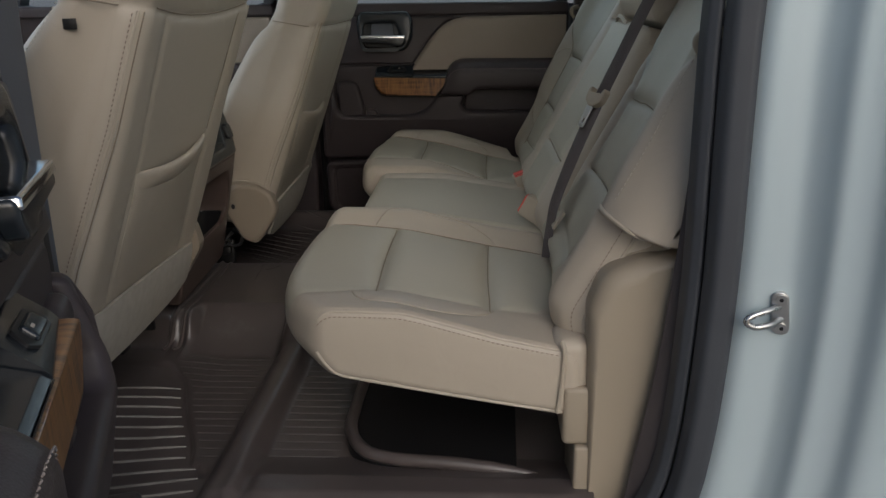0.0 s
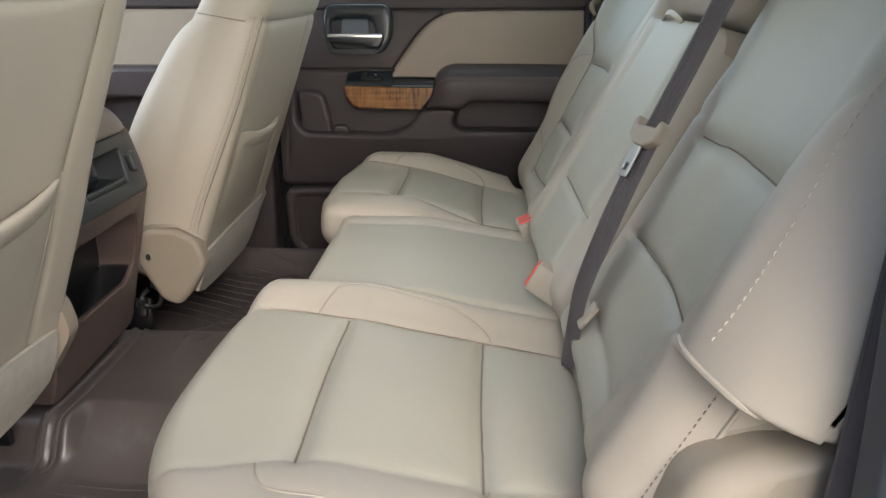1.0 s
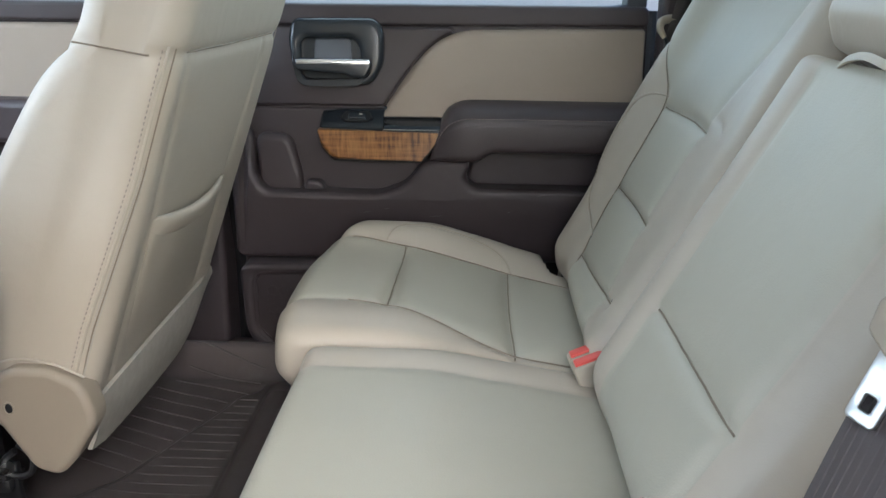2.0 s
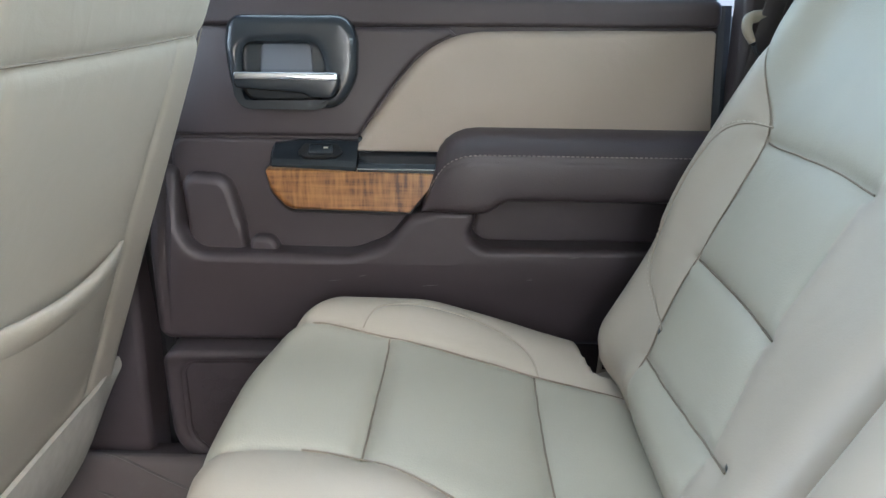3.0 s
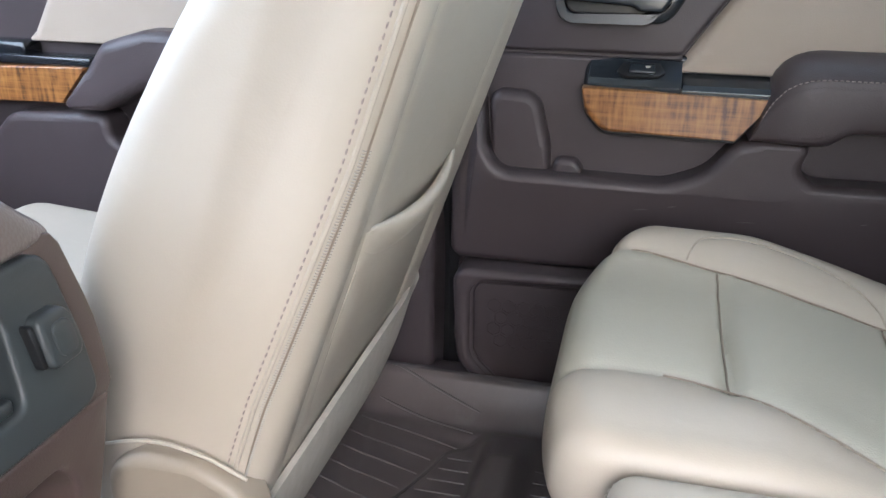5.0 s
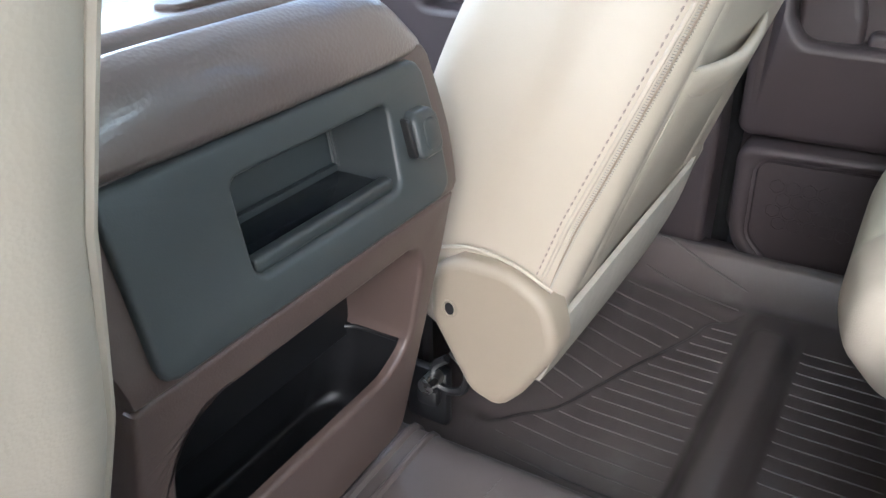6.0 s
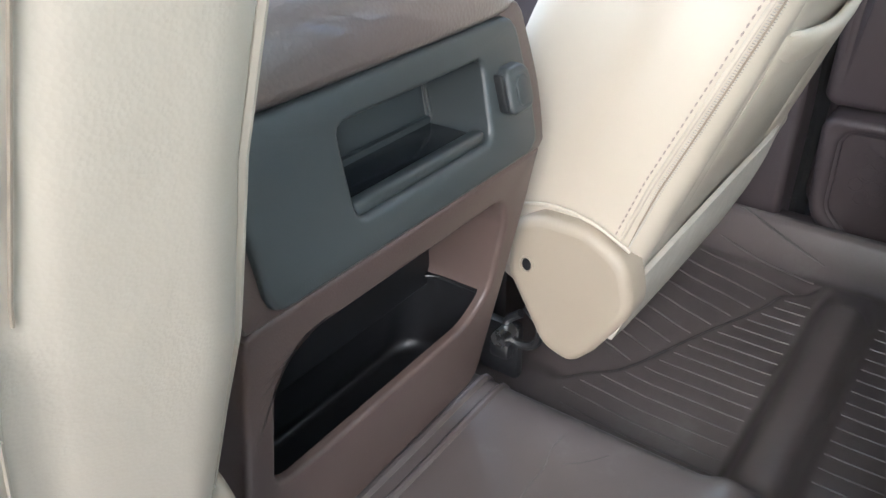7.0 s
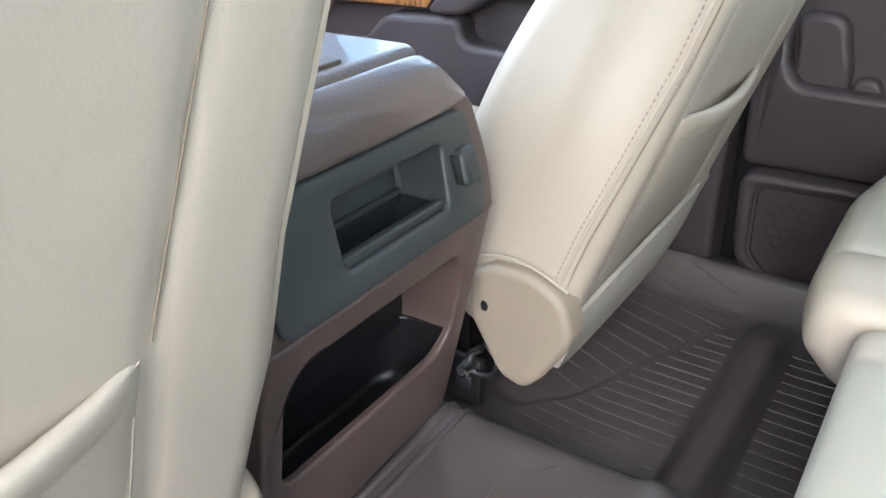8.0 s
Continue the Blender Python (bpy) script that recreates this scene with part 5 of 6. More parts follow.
def build_belts():
    # middle belt lies over the backrests
    belt = thing("seat_belt", (0.13, -0.30, 0.33), "dark brown woven seat belt with bright steel tongue on backrest", "seat belt")
    path = belt_path([(0.74, 0.044, -0.222), (0.60, 0.042, -0.234), (0.47, 0.039, -0.246), (0.39, 0.036, -0.256), (0.30, 0.033, -0.268), (0.22, 0.029, -0.283), (0.14, 0.022, -0.299), (0.09, 0.015, -0.310), (0.05, 0.002, -0.318), (0.0, -0.015, -0.335)])
    t = np.gradient(path, axis=0)
    out = np.array((-math.cos(LEAN), 0, math.sin(LEAN)))
    across = np.cross(t, out)
    across /= np.linalg.norm(across, axis=1)[:, None]
    # the band lies over the step between two backrests, turned towards the open door
    twist = radians(14) * np.interp(np.linspace(0, 1, len(path)), [0, 0.75, 0.92, 1], [1, 1, 0.5, 0.2])[:, None]
    across, up = across * np.cos(twist) + out * np.sin(twist), out * np.cos(twist) - across * np.sin(twist)
    web = part("webbing", strip(path, across, 0.050, 0.0016), WEBBING, belt)
    # ribs woven along the band
    lines = [tube(path + across * o + up * 0.001, 0.0007, 4) for o in (-0.018, -0.012, -0.006, 0.0, 0.006, 0.012, 0.018)]
    part("weave", merge(*lines), WEBBING, web)
    c = back_place(np.array(0.302), np.array(0.034), np.array(-0.268))
    k = int(np.argmin(((path - c) ** 2).sum(1)))
    along, ac, out = t[k] / np.linalg.norm(t[k]), across[k], up[k]

    def at(u, v, h):
        return c + ac * u + along * v + out * h
    ring = rounded([(-0.036, 0.012, 0.008), (-0.033, -0.010, 0.008), (-0.012, -0.020, 0.01), (0.012, -0.020, 0.01), (0.033, -0.010, 0.008), (0.036, 0.012, 0.008), (0.027, 0.017, 0.003), (0.022, 0.006, 0.003), (-0.022, 0.006, 0.003), (-0.027, 0.017, 0.003)])
    v, f = slab(ring, "z", 0.012, 0.0, 0.003)
    v = np.array([at(q[0], -q[1], q[2]) for q in v])
    part("tongue_grip", (v, f), BEIGE_PLASTIC, belt, "beige plastic tongue grip")
    plate = ring_plate(rounded([(-0.012, -0.062, 0.004), (0.012, -0.062, 0.004), (0.012, -0.015, 0.002), (-0.012, -0.015, 0.002)]),
                       rounded([(-0.005, -0.054, 0.002), (0.005, -0.054, 0.002), (0.005, -0.044, 0.002), (-0.005, -0.044, 0.002)]), "z", 0.0075, 0.005, 0.0008)
    v, f = plate
    v = np.array([at(q[0] + 0.008, -q[1], q[2]) for q in v])
    part("tongue_plate", (v, f), STEEL, belt, "bright steel tongue plate")
    # loop of beige cover at the foot of the belt
    foot = thing("belt_anchor_cover", (0.14, -0.37, 0.32), "beige plastic sleeve where the belt enters the seat", "belt anchor")
    v, f = box(-0.012, 0.012, -0.003, 0.003, -0.020, 0.020, 0.003)
    m = np.array([back_place(np.array(0.078 + q[2]), np.array(0.002 + q[1]), np.array(-0.345 + q[0] - 0.35 * q[2])) for q in v])
    part("sleeve", (m, f), VINYL, foot)
    # outboard belts hang beside the bench ends
    for side in (1, -1):
        SIDE[0] = side
        out_belt = thing("seat_belt", (0.25, 0.80, 0.1), "dark brown woven outboard seat belt hanging beside the backrest", "seat belt")
        p = smooth_line([(0.37, 0.79, 1.02), (0.300, 0.775, 0.74), (0.283, 0.778, 0.62), (0.268, 0.785, 0.45), (0.25, 0.79, 0.28), (0.225, 0.79, 0.12), (0.215, 0.79, 0.05)], 50)
        web = part("webbing", strip(p, np.array((0.80, 0.6, 0)), 0.047, 0.0018), WEBBING, out_belt)
        for o in (-0.021, 0.021):
            part("selvage", tube(p + np.array((0.80, 0.6, 0)) * o, 0.0013, 5), WEBBING, web)
        guide = thing("belt_guide", (0.275, 0.745, 0.70), "beige plastic belt guide hook on the backrest shoulder", "belt guide")
        q = smooth_line([(0.268, 0.744, 0.704), (0.260, 0.746, 0.719), (0.264, 0.754, 0.731), (0.285, 0.772, 0.735), (0.308, 0.787, 0.735)], 24)
        part("hook", tube(q, [0.0045 + 0.003 * math.sin(3.1 * i / 23) for i in range(24)], 10), BEIGE_PLASTIC, guide)
        part("loop", tube(smooth_line([(0.270, 0.746, 0.702), (0.280, 0.758, 0.690), (0.298, 0.775, 0.687), (0.312, 0.785, 0.689)], 20), 0.0032, 8), SEAL, guide)
    SIDE[0] = 1


def buckle(at, tilt, turn, double):
    b = thing("seat_belt_buckle", at, "beige plastic seat belt buckle with red release button", "buckle", "buckles of the bench")
    m = pose(0, 0, 0, 0, tilt, turn)
    for k in range(2 if double else 1):
        def placed(s):
            v, f = s
            return np.array([tuple(m @ Vector((q[0], q[1] + (0.026 * k if double else 0), q[2])) + Vector(at)) for q in v]), f
        h = 0.032 if not double else 0.024
        part("housing", placed(box(-0.024, 0.024, -h / 2, h / 2, -0.06, 0.030, 0.004, 3)), VINYL, b)
        part("release_button", placed(box(-0.020, 0.020, -h / 2 + 0.004, h / 2 - 0.004, 0.026, 0.0335, 0.002)), RED, b, "red release button")
        part("slot", placed(box(-0.019, 0.019, h / 2 - 0.0045, h / 2 - 0.0025, 0.026, 0.0315, 0.0005)), BLACK, b)
    return b


build_belts()
buckle((0.106, 0.222, 0.314), -22, 6, True)
buckle((0.108, -0.128, 0.340), -62, -20, False)


# ---- front seats ----
def recline(z):
    return -0.470 + 0.355 * (z - 0.49)


def build_front_seat(side, dx, dy, dz, label):
    """A front seat; the passenger's is given as it stands, the driver's is its mirror image moved on its slides."""
    SIDE[0] = side
    seat = thing("front_seat", (-0.70, 0.47, 0.05), label, "car seat", "front seats")
    mv = lambda s: (np.array(s[0]).reshape(-1, 3) + (dx, dy, dz), s[1])
    # side profile of the backrest
    back = [(recline(z), z) for z in (0.20, 0.30, 0.42, 0.56, 0.70, 0.86, 1.00)]
    front = [(-0.395, 1.04), (-0.455, 1.0), (-0.49, 0.86), (-0.515, 0.745), (-0.580, 0.665), (-0.655, 0.545), (-0.70, 0.44), (-0.715, 0.34), (-0.70, 0.22)]
    prof = np.array([(x, z) for x, z in back] + [(x, z) for x, z in front])
    prof = smooth_line(np.vstack([prof, prof[:1]]), 360)[:-1]
    p0 = 0.285 if side > 0 else 0.304
    # panel seams on the back, through both ends of the pocket
    seam_z = [0.20, 0.364, 0.435, 0.50, 0.652, 0.71]
    seam_in = lambda z: np.interp(z, seam_z, [p0 + 0.0, p0 - 0.004, p0 - 0.002, p0 + 0.003, p0 - 0.011, p0 - 0.014])
    seam_out = lambda z: 0.622 - (seam_in(z) - p0)

    shoulder = lambda z: np.clip((z - 0.62) / 0.40, 0, 1)
    # the seam under the shoulders climbs forwards along both sides
    ring_z = lambda w, a: 0.703 + (0.004 if side > 0 else 0.02) * ((w - 0.47) / 0.25) ** 2 + 0.17 * np.clip(-0.43 - a, 0, 0.12) * fold((np.abs(w - 0.47) - 0.235) / 0.008)
    flare = lambda z: (0.011 if side < 0 else 0.0) * np.clip((0.52 - z) / 0.10, 0, 1)

    def shape(a, b, w, na, nb):
        c = 0.47
        k = 1 - 0.20 * shoulder(b) ** 2
        w = c + (w - c) * k - flare(b) * np.clip((0.34 - w) / 0.10, 0, 1)
        rear = fold((na - 0.6) / 0.15)
        # the back face is slightly hollow across and has a seam under the shoulders
        a = a - rear * (0.006 * np.cos(np.clip((w - c) / 0.24, -1, 1) * 1.57) - 0.0)
        ring = groove(np.abs(b - ring_z(w, a)), 0.007, 0.008)
        a = a - ring * na
        w = w - ring * np.sign(w - c) * fold((np.abs(w - c) - 0.2) / 0.02)
        edge = np.maximum(groove(np.abs(w - seam_in(b)), 0.0055, 0.007), groove(np.abs(w - seam_out(b)), 0.005, 0.006)) * rear * fold((0.70 - b) / 0.01)
        a = a - edge
        return a, b, w
    a, b, w, f = pad(prof, 0.213, 0.727, 0.036, 0.006, shape)
    bk = part("backrest", mv((np.stack([a.ravel(), w.ravel(), b.ravel()], 1), f)), LEATHER, seat, "beige leather backrest", sharp=80)
    v = np.stack([a.ravel(), w.ravel(), b.ravel()], 1)
    # zips, welt and stitching down both rear edges
    zs = np.linspace(0.215, 0.712, 72)
    tilt = math.atan(0.355)
    R = 0.036

    def rear_edge(sign, turn, lift):
        """A line down the rounded rear edge; turn: 0 on the back, 90 on the side."""
        t = np.radians(turn[0] + (turn[1] - turn[0]) * np.clip((zs - 0.36) / 0.20, 0, 1))
        sn = np.where(t > math.pi / 2, 1.0, np.sin(t))
        x = recline(zs) + (R * (np.cos(t) - 1) + lift * np.cos(t)) * math.cos(tilt)
        z = zs - (R * (np.cos(t) - 1) + lift * np.cos(t)) * math.sin(tilt)
        w = 0.213 + R * (1 - sn) - lift * sn
        w = 0.47 + (w - 0.47) * (1 - 0.20 * shoulder(z) ** 2) - (flare(z) if sign < 0 else 0.0)
        return np.stack([x, w if sign < 0 else 0.94 - w, z], 1)
    for s in (-1, 1):
        if side < 0 and s < 0:
            part("piping", mv(tube(rear_edge(s, (60, 40), 0.0002), 0.0030, 8)), LEATHER, bk)
            continue
        zp = part("zip", mv(tube(rear_edge(s, (62, 40), 0.0016), 0.0009, 6)), SEAMLINE, bk, "fine closed zip")
        for k in (-1, 1):
            line = rear_edge(s, (62 + 5.5 * k, 40 + 5.5 * k), 0.0004)
            d = np.concatenate([[0], np.cumsum(np.linalg.norm(np.diff(line, axis=0), axis=1))])
            mid = rear_edge(s, (62, 40), 0.0010)
            bars = []
            for t in np.arange(0.002, d[-1] * 0.72, 0.0024):
                p, q = [np.array([np.interp(t, d, g[:, i]) for i in range(3)]) for g in (line, mid)]
                bars.append(tube([p, p + (q - p) * 0.8], 0.0006, 4))
            part("zip_teeth", mv(merge(*bars)), ZIP, zp)
        part("piping", mv(tube(rear_edge(s, (74, 52), 0.0002), 0.0022, 8)), LEATHER, bk)
        tail = rear_edge(s, (62, 40), -0.002)[:18]
        part("zip_tail", mv(tube(tail, np.linspace(0.006, 0.002, 18), 8)), VINYL, zp)
        part("stitching", mv(stitches(rear_edge(s, (84, 62), 0.0003), (0.0, s * 0.8, 0.0), 0.0042, 0.003, 0.0009)), DARK_THREAD if side < 0 else ARM_THREAD, bk)
    # map pocket: a slack panel with a rolled hem
    pw = 0.623 - p0
    def pocket_x(w, z):
        u = np.clip((w - p0) / pw, 0, 1)
        slack = 0.014 * np.sin(u * math.pi) ** 0.8 * np.clip((z - 0.25) / 0.22, 0, 1)
        return recline(z) - 0.0012 - 0.006 * np.cos(np.clip((w - 0.47) / 0.24, -1, 1) * 1.57) + slack * 1.3 - 0.009 * np.exp(-np.abs(w - p0) / 0.008) - 0.006 * np.exp(-np.abs(0.623 - w) / 0.008)
    ws, zs = np.linspace(p0, 0.623, 30), np.linspace(0.235, 0.478, 24)
    hem = lambda w: 0.492 - 0.012 * (w - p0) / pw - 0.014 * np.sin((w - p0) / pw * math.pi)
    g = np.array([[(pocket_x(w, z), w, z) for z in np.linspace(0.235, hem(w), 24)] for w in ws])
    back_g = g - (0.007, 0, 0)
    n, m = 30, 24
    idx = lambda i, j, k: k * n * m + i * m + j
    f = []
    for k in (0, 1):
        f += [(idx(i, j, k), idx(i + 1, j, k), idx(i + 1, j + 1, k), idx(i, j + 1, k)) for i in range(n - 1) for j in range(m - 1)]
    rim = [(i, 0) for i in range(n)] + [(n - 1, j) for j in range(1, m)] + [(i, m - 1) for i in range(n - 2, -1, -1)] + [(0, j) for j in range(m - 2, 0, -1)]
    for (i, j), (i2, j2) in zip(rim, rim[1:] + rim[:1]):
        f.append((idx(i, j, 0), idx(i2, j2, 0), idx(i2, j2, 1), idx(i, j, 1)))
    pocket = part("map_pocket", mv(fixed(np.vstack([g.reshape(-1, 3), back_g.reshape(-1, 3)]), f)), LEATHER, seat, "slack beige leather map pocket with a rolled hem", sharp=70)
    # one soft rolled band, flat at both ends
    g = []
    for w in np.linspace(p0 + 0.001, 0.622, 60):
        u = (w - p0) / pw
        swell = max(0.0, math.sin(u * math.pi)) ** 0.4
        t = np.linspace(0, 2 * math.pi, 20, endpoint=False)
        hh, th = 0.0150 + 0.002 * swell, 0.0003 + 0.0072 * swell
        z = hem(w) - 0.0125 + hh * np.sin(t)
        x = pocket_x(w, np.minimum(z, hem(w))) - 0.0012 - 0.004 * (1 - swell) + th * np.cos(t) * (1 + 0.25 * np.sin(t))
        g.append(np.stack([x, np.full(20, w), z], 1))
    g = np.array(g)
    f = [(i * 20 + j, i * 20 + (j + 1) % 20, (i + 1) * 20 + (j + 1) % 20, (i + 1) * 20 + j) for i in range(59) for j in range(20)] + [tuple(range(20)), tuple(range(59 * 20, 60 * 20))]
    part("hem", mv(fixed(g.reshape(-1, 3), f)), LEATHER, pocket, sharp=80)
    # dark line for the shade in the driver's panel seam
    zz = np.linspace(0.496, 0.70, 26)
    for k, fn in enumerate((seam_in,) if side < 0 else ()):
        p = np.stack([recline(zz) - (0.0050 if k == 0 else 0.0062), fn(zz), zz + 0.002], 1)
        part("seam", mv(tube(p, 0.0007, 6)), SEAMLINE, bk)
    for e in (p0 + 0.012, 0.612):
        p = np.array([(pocket_x(e, z) + 0.0005, e + (0.004 if e > 0.47 else -0.004) * (1 - (z - 0.25) / 0.2), z) for z in np.linspace(0.25, 0.455, 24)])
        part("seam", mv(tube(p - (0.0006, 0, 0), 0.0010, 5)), PIPING, pocket)
    # carpeted flap along the bottom, hanging open a little
    zt, zb = 0.272, 0.150
    ws = np.linspace(0.242, 0.735, 40)
    flap = []
    for w in ws:
        t = (w - 0.242) / 0.493
        low = zb + 0.015 * (2 * t - 1) ** 2 + 0.082 * max(0, (t - 0.70) / 0.30) ** 1.5 + 0.010 * max(0, (0.1 - t) / 0.1)
        top = zt - 0.016 * (1 - t) ** 2
        row = []
        for u in np.linspace(0, 1, 14):
            z = top + (low - top) * u
            row.append((recline(z) + 0.005 + 0.004 * math.sin(u * 3.1) + 0.006 * u - 0.013 * fold01((t - 0.78) / 0.22), w, z))
        flap.append(row)
    g = np.array(flap)
    back_g = g - (0.007, 0, 0)
    n, m = g.shape[:2]
    f = []
    for k in (0, 1):
        f += [(idx2(i, j, k, n, m), idx2(i + 1, j, k, n, m), idx2(i + 1, j + 1, k, n, m), idx2(i, j + 1, k, n, m)) for i in range(n - 1) for j in range(m - 1)]
    rim = [(i, 0) for i in range(n)] + [(n - 1, j) for j in range(1, m)] + [(i, m - 1) for i in range(n - 2, -1, -1)] + [(0, j) for j in range(m - 2, 0, -1)]
    for (i, j), (i2, j2) in zip(rim, rim[1:] + rim[:1]):
        f.append((idx2(i, j, 0, n, m), idx2(i2, j2, 0, n, m), idx2(i2, j2, 1, n, m), idx2(i, j, 1, n, m)))
    part("carpet_flap", mv(fixed(np.vstack([g.reshape(-1, 3), back_g.reshape(-1, 3)]), f)), CARPET, seat, "pale carpeted flap along the bottom of the backrest", sharp=60)
    # recliner covers
    ring = rounded([(-0.672, 0.300, 0.03), (-0.640, 0.318, 0.03), (-0.590, 0.318, 0.04), (-0.548, 0.296, 0.04), (-0.535, 0.245, 0.04), (-0.572, 0.185, 0.04), (-0.595, 0.160, 0.02), (-0.628, 0.170, 0.03), (-0.672, 0.245, 0.03)])
    for y0, y1, w in ((0.196, 0.232, 0.196), (0.744, 0.708, 0.744))[:1 if side > 0 else 2]:
        cov = part("recliner_cover", mv(slab(ring, "y", y0, y1, 0.010, 5)), RECLINER, seat, "beige plastic recliner cover with a screw hole")
        hole = [(-0.648 + 0.0050 * np.cos(t), 0.262 + 0.0068 * np.sin(t)) for t in np.linspace(0, 2 * math.pi, 16, endpoint=False)]
        part("screw_hole", mv(slab(hole, "y", w - 0.0008 if w < 0.4 else w + 0.0008, w + 0.002 if w < 0.4 else w - 0.002, 0.0003, 1)), BLACK, cov)
        rim2 = [(-0.648 + 0.0068 * np.cos(t), w + (-0.0006 if w < 0.4 else 0.0006), 0.262 + 0.0085 * np.sin(t)) for t in np.linspace(0, 2 * math.pi, 20, endpoint=False)]
        part("hole_rim", mv(tube(rim2, 0.0014, 6, True)), RECLINER, cov)
    # piping cord above the recliner cover
    part("piping", mv(tube(smooth_line([(-0.68, 0.206, 0.315), (-0.63, 0.205, 0.328), (-0.585, 0.205, 0.322), (-0.55, 0.21, 0.302)], 20), 0.0018, 6)), LEATHER, bk)
    # dark tube painting the shade in the shoulder seam's groove
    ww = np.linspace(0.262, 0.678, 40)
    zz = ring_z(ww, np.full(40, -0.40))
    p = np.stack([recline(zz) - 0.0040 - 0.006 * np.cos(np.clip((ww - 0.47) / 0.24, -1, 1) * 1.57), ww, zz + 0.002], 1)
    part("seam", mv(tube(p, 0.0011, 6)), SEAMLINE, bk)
    # the same seam and its painted shade run on round both sides
    xs = np.linspace(-0.428, -0.515, 24)
    for w in (0.2200, 0.7200):
        part("seam", mv(tube(np.stack([xs, np.full(24, w), ring_z(np.full(24, 0.214), xs)], 1), 0.0012, 6)), SEAMLINE, bk)
    # cushion, plinth, slides
    prof2 = dense(rounded([(-1.16, 0.20, 0.04), (-1.18, 0.34, 0.07), (-0.78, 0.31, 0.05), (-0.72, 0.27, 0.03), (-0.72, 0.20, 0.03)]), 0.012)
    a, b, w, f = pad(prof2, 0.215, 0.725, 0.05, 0.03)
    part("seat_cushion", mv((np.stack([a.ravel(), w.ravel(), b.ravel()], 1), f)), LEATHER, seat, sharp=80)
    for w in (0.27, 0.66):
        part("slide_rail", mv(merge(box(-1.12, -0.70, w - 0.02, w + 0.02, 0.075 - dz, 0.115 - dz, 0.004), box(-1.05, -0.72, w - 0.012, w + 0.012, 0.115 - dz, 0.19, 0.004))), BLACK, seat, "black steel slide rail")
    hook = smooth_line([(-0.655, 0.212, 0.20), (-0.635, 0.208, 0.185), (-0.640, 0.206, 0.16), (-0.665, 0.206, 0.155), (-0.675, 0.208, 0.175), (-0.66, 0.21, 0.19)], 30)
    part("latch_hook", mv(tube(hook, 0.0048, 8)), BINBLACK, seat, "black steel latch hook")
    part("rail_bracket", mv(merge(box(-0.71, -0.66, 0.208, 0.222, 0.10 - dz, 0.17, 0.005), box(-0.690, -0.664, 0.194, 0.209, 0.132, 0.154, 0.006))), BINBLACK, seat, "black steel bracket")
    part("bolt", mv(tube([(-0.672, 0.186, 0.165), (-0.672, 0.210, 0.165)], 0.009, 12)), STEEL, seat, "bright bolt head")
    if side < 0:
        tag = box(-0.502, -0.484, 0.7235, 0.7270, 0.694, 0.708, 0.001)
        part("sewn_tag", mv(tag), BLACK, seat, "small black sewn tag")
        p = smooth_line([(-0.60, 0.729, 0.60), (-0.565, 0.729, 0.655), (-0.53, 0.722, 0.70), (-0.495, 0.715, 0.75)], 30)
        part("stitching", mv(stitches(p, (0, 1, 0), 0.004, 0.003, 0.0009)), THREAD, bk)
    SIDE[0] = 1
    return seat


def idx2(i, j, k, n, m):
    return k * n * m + i * m + j


build_front_seat(1, 0.0, 0.0, 0.0, "beige leather front passenger seat with map pocket on its back")
build_front_seat(-1, -0.045, 0.012, 0.05, "beige leather driver's seat set forward, with map pocket behind")


# ---- centre console ----
def face_x(z):
    """The rear face: leaning forwards above its widest line, drawn in below it."""
    return -0.612 - 0.27 * np.maximum(0, z - 0.42) - 0.20 * np.maximum(0, 0.42 - z)


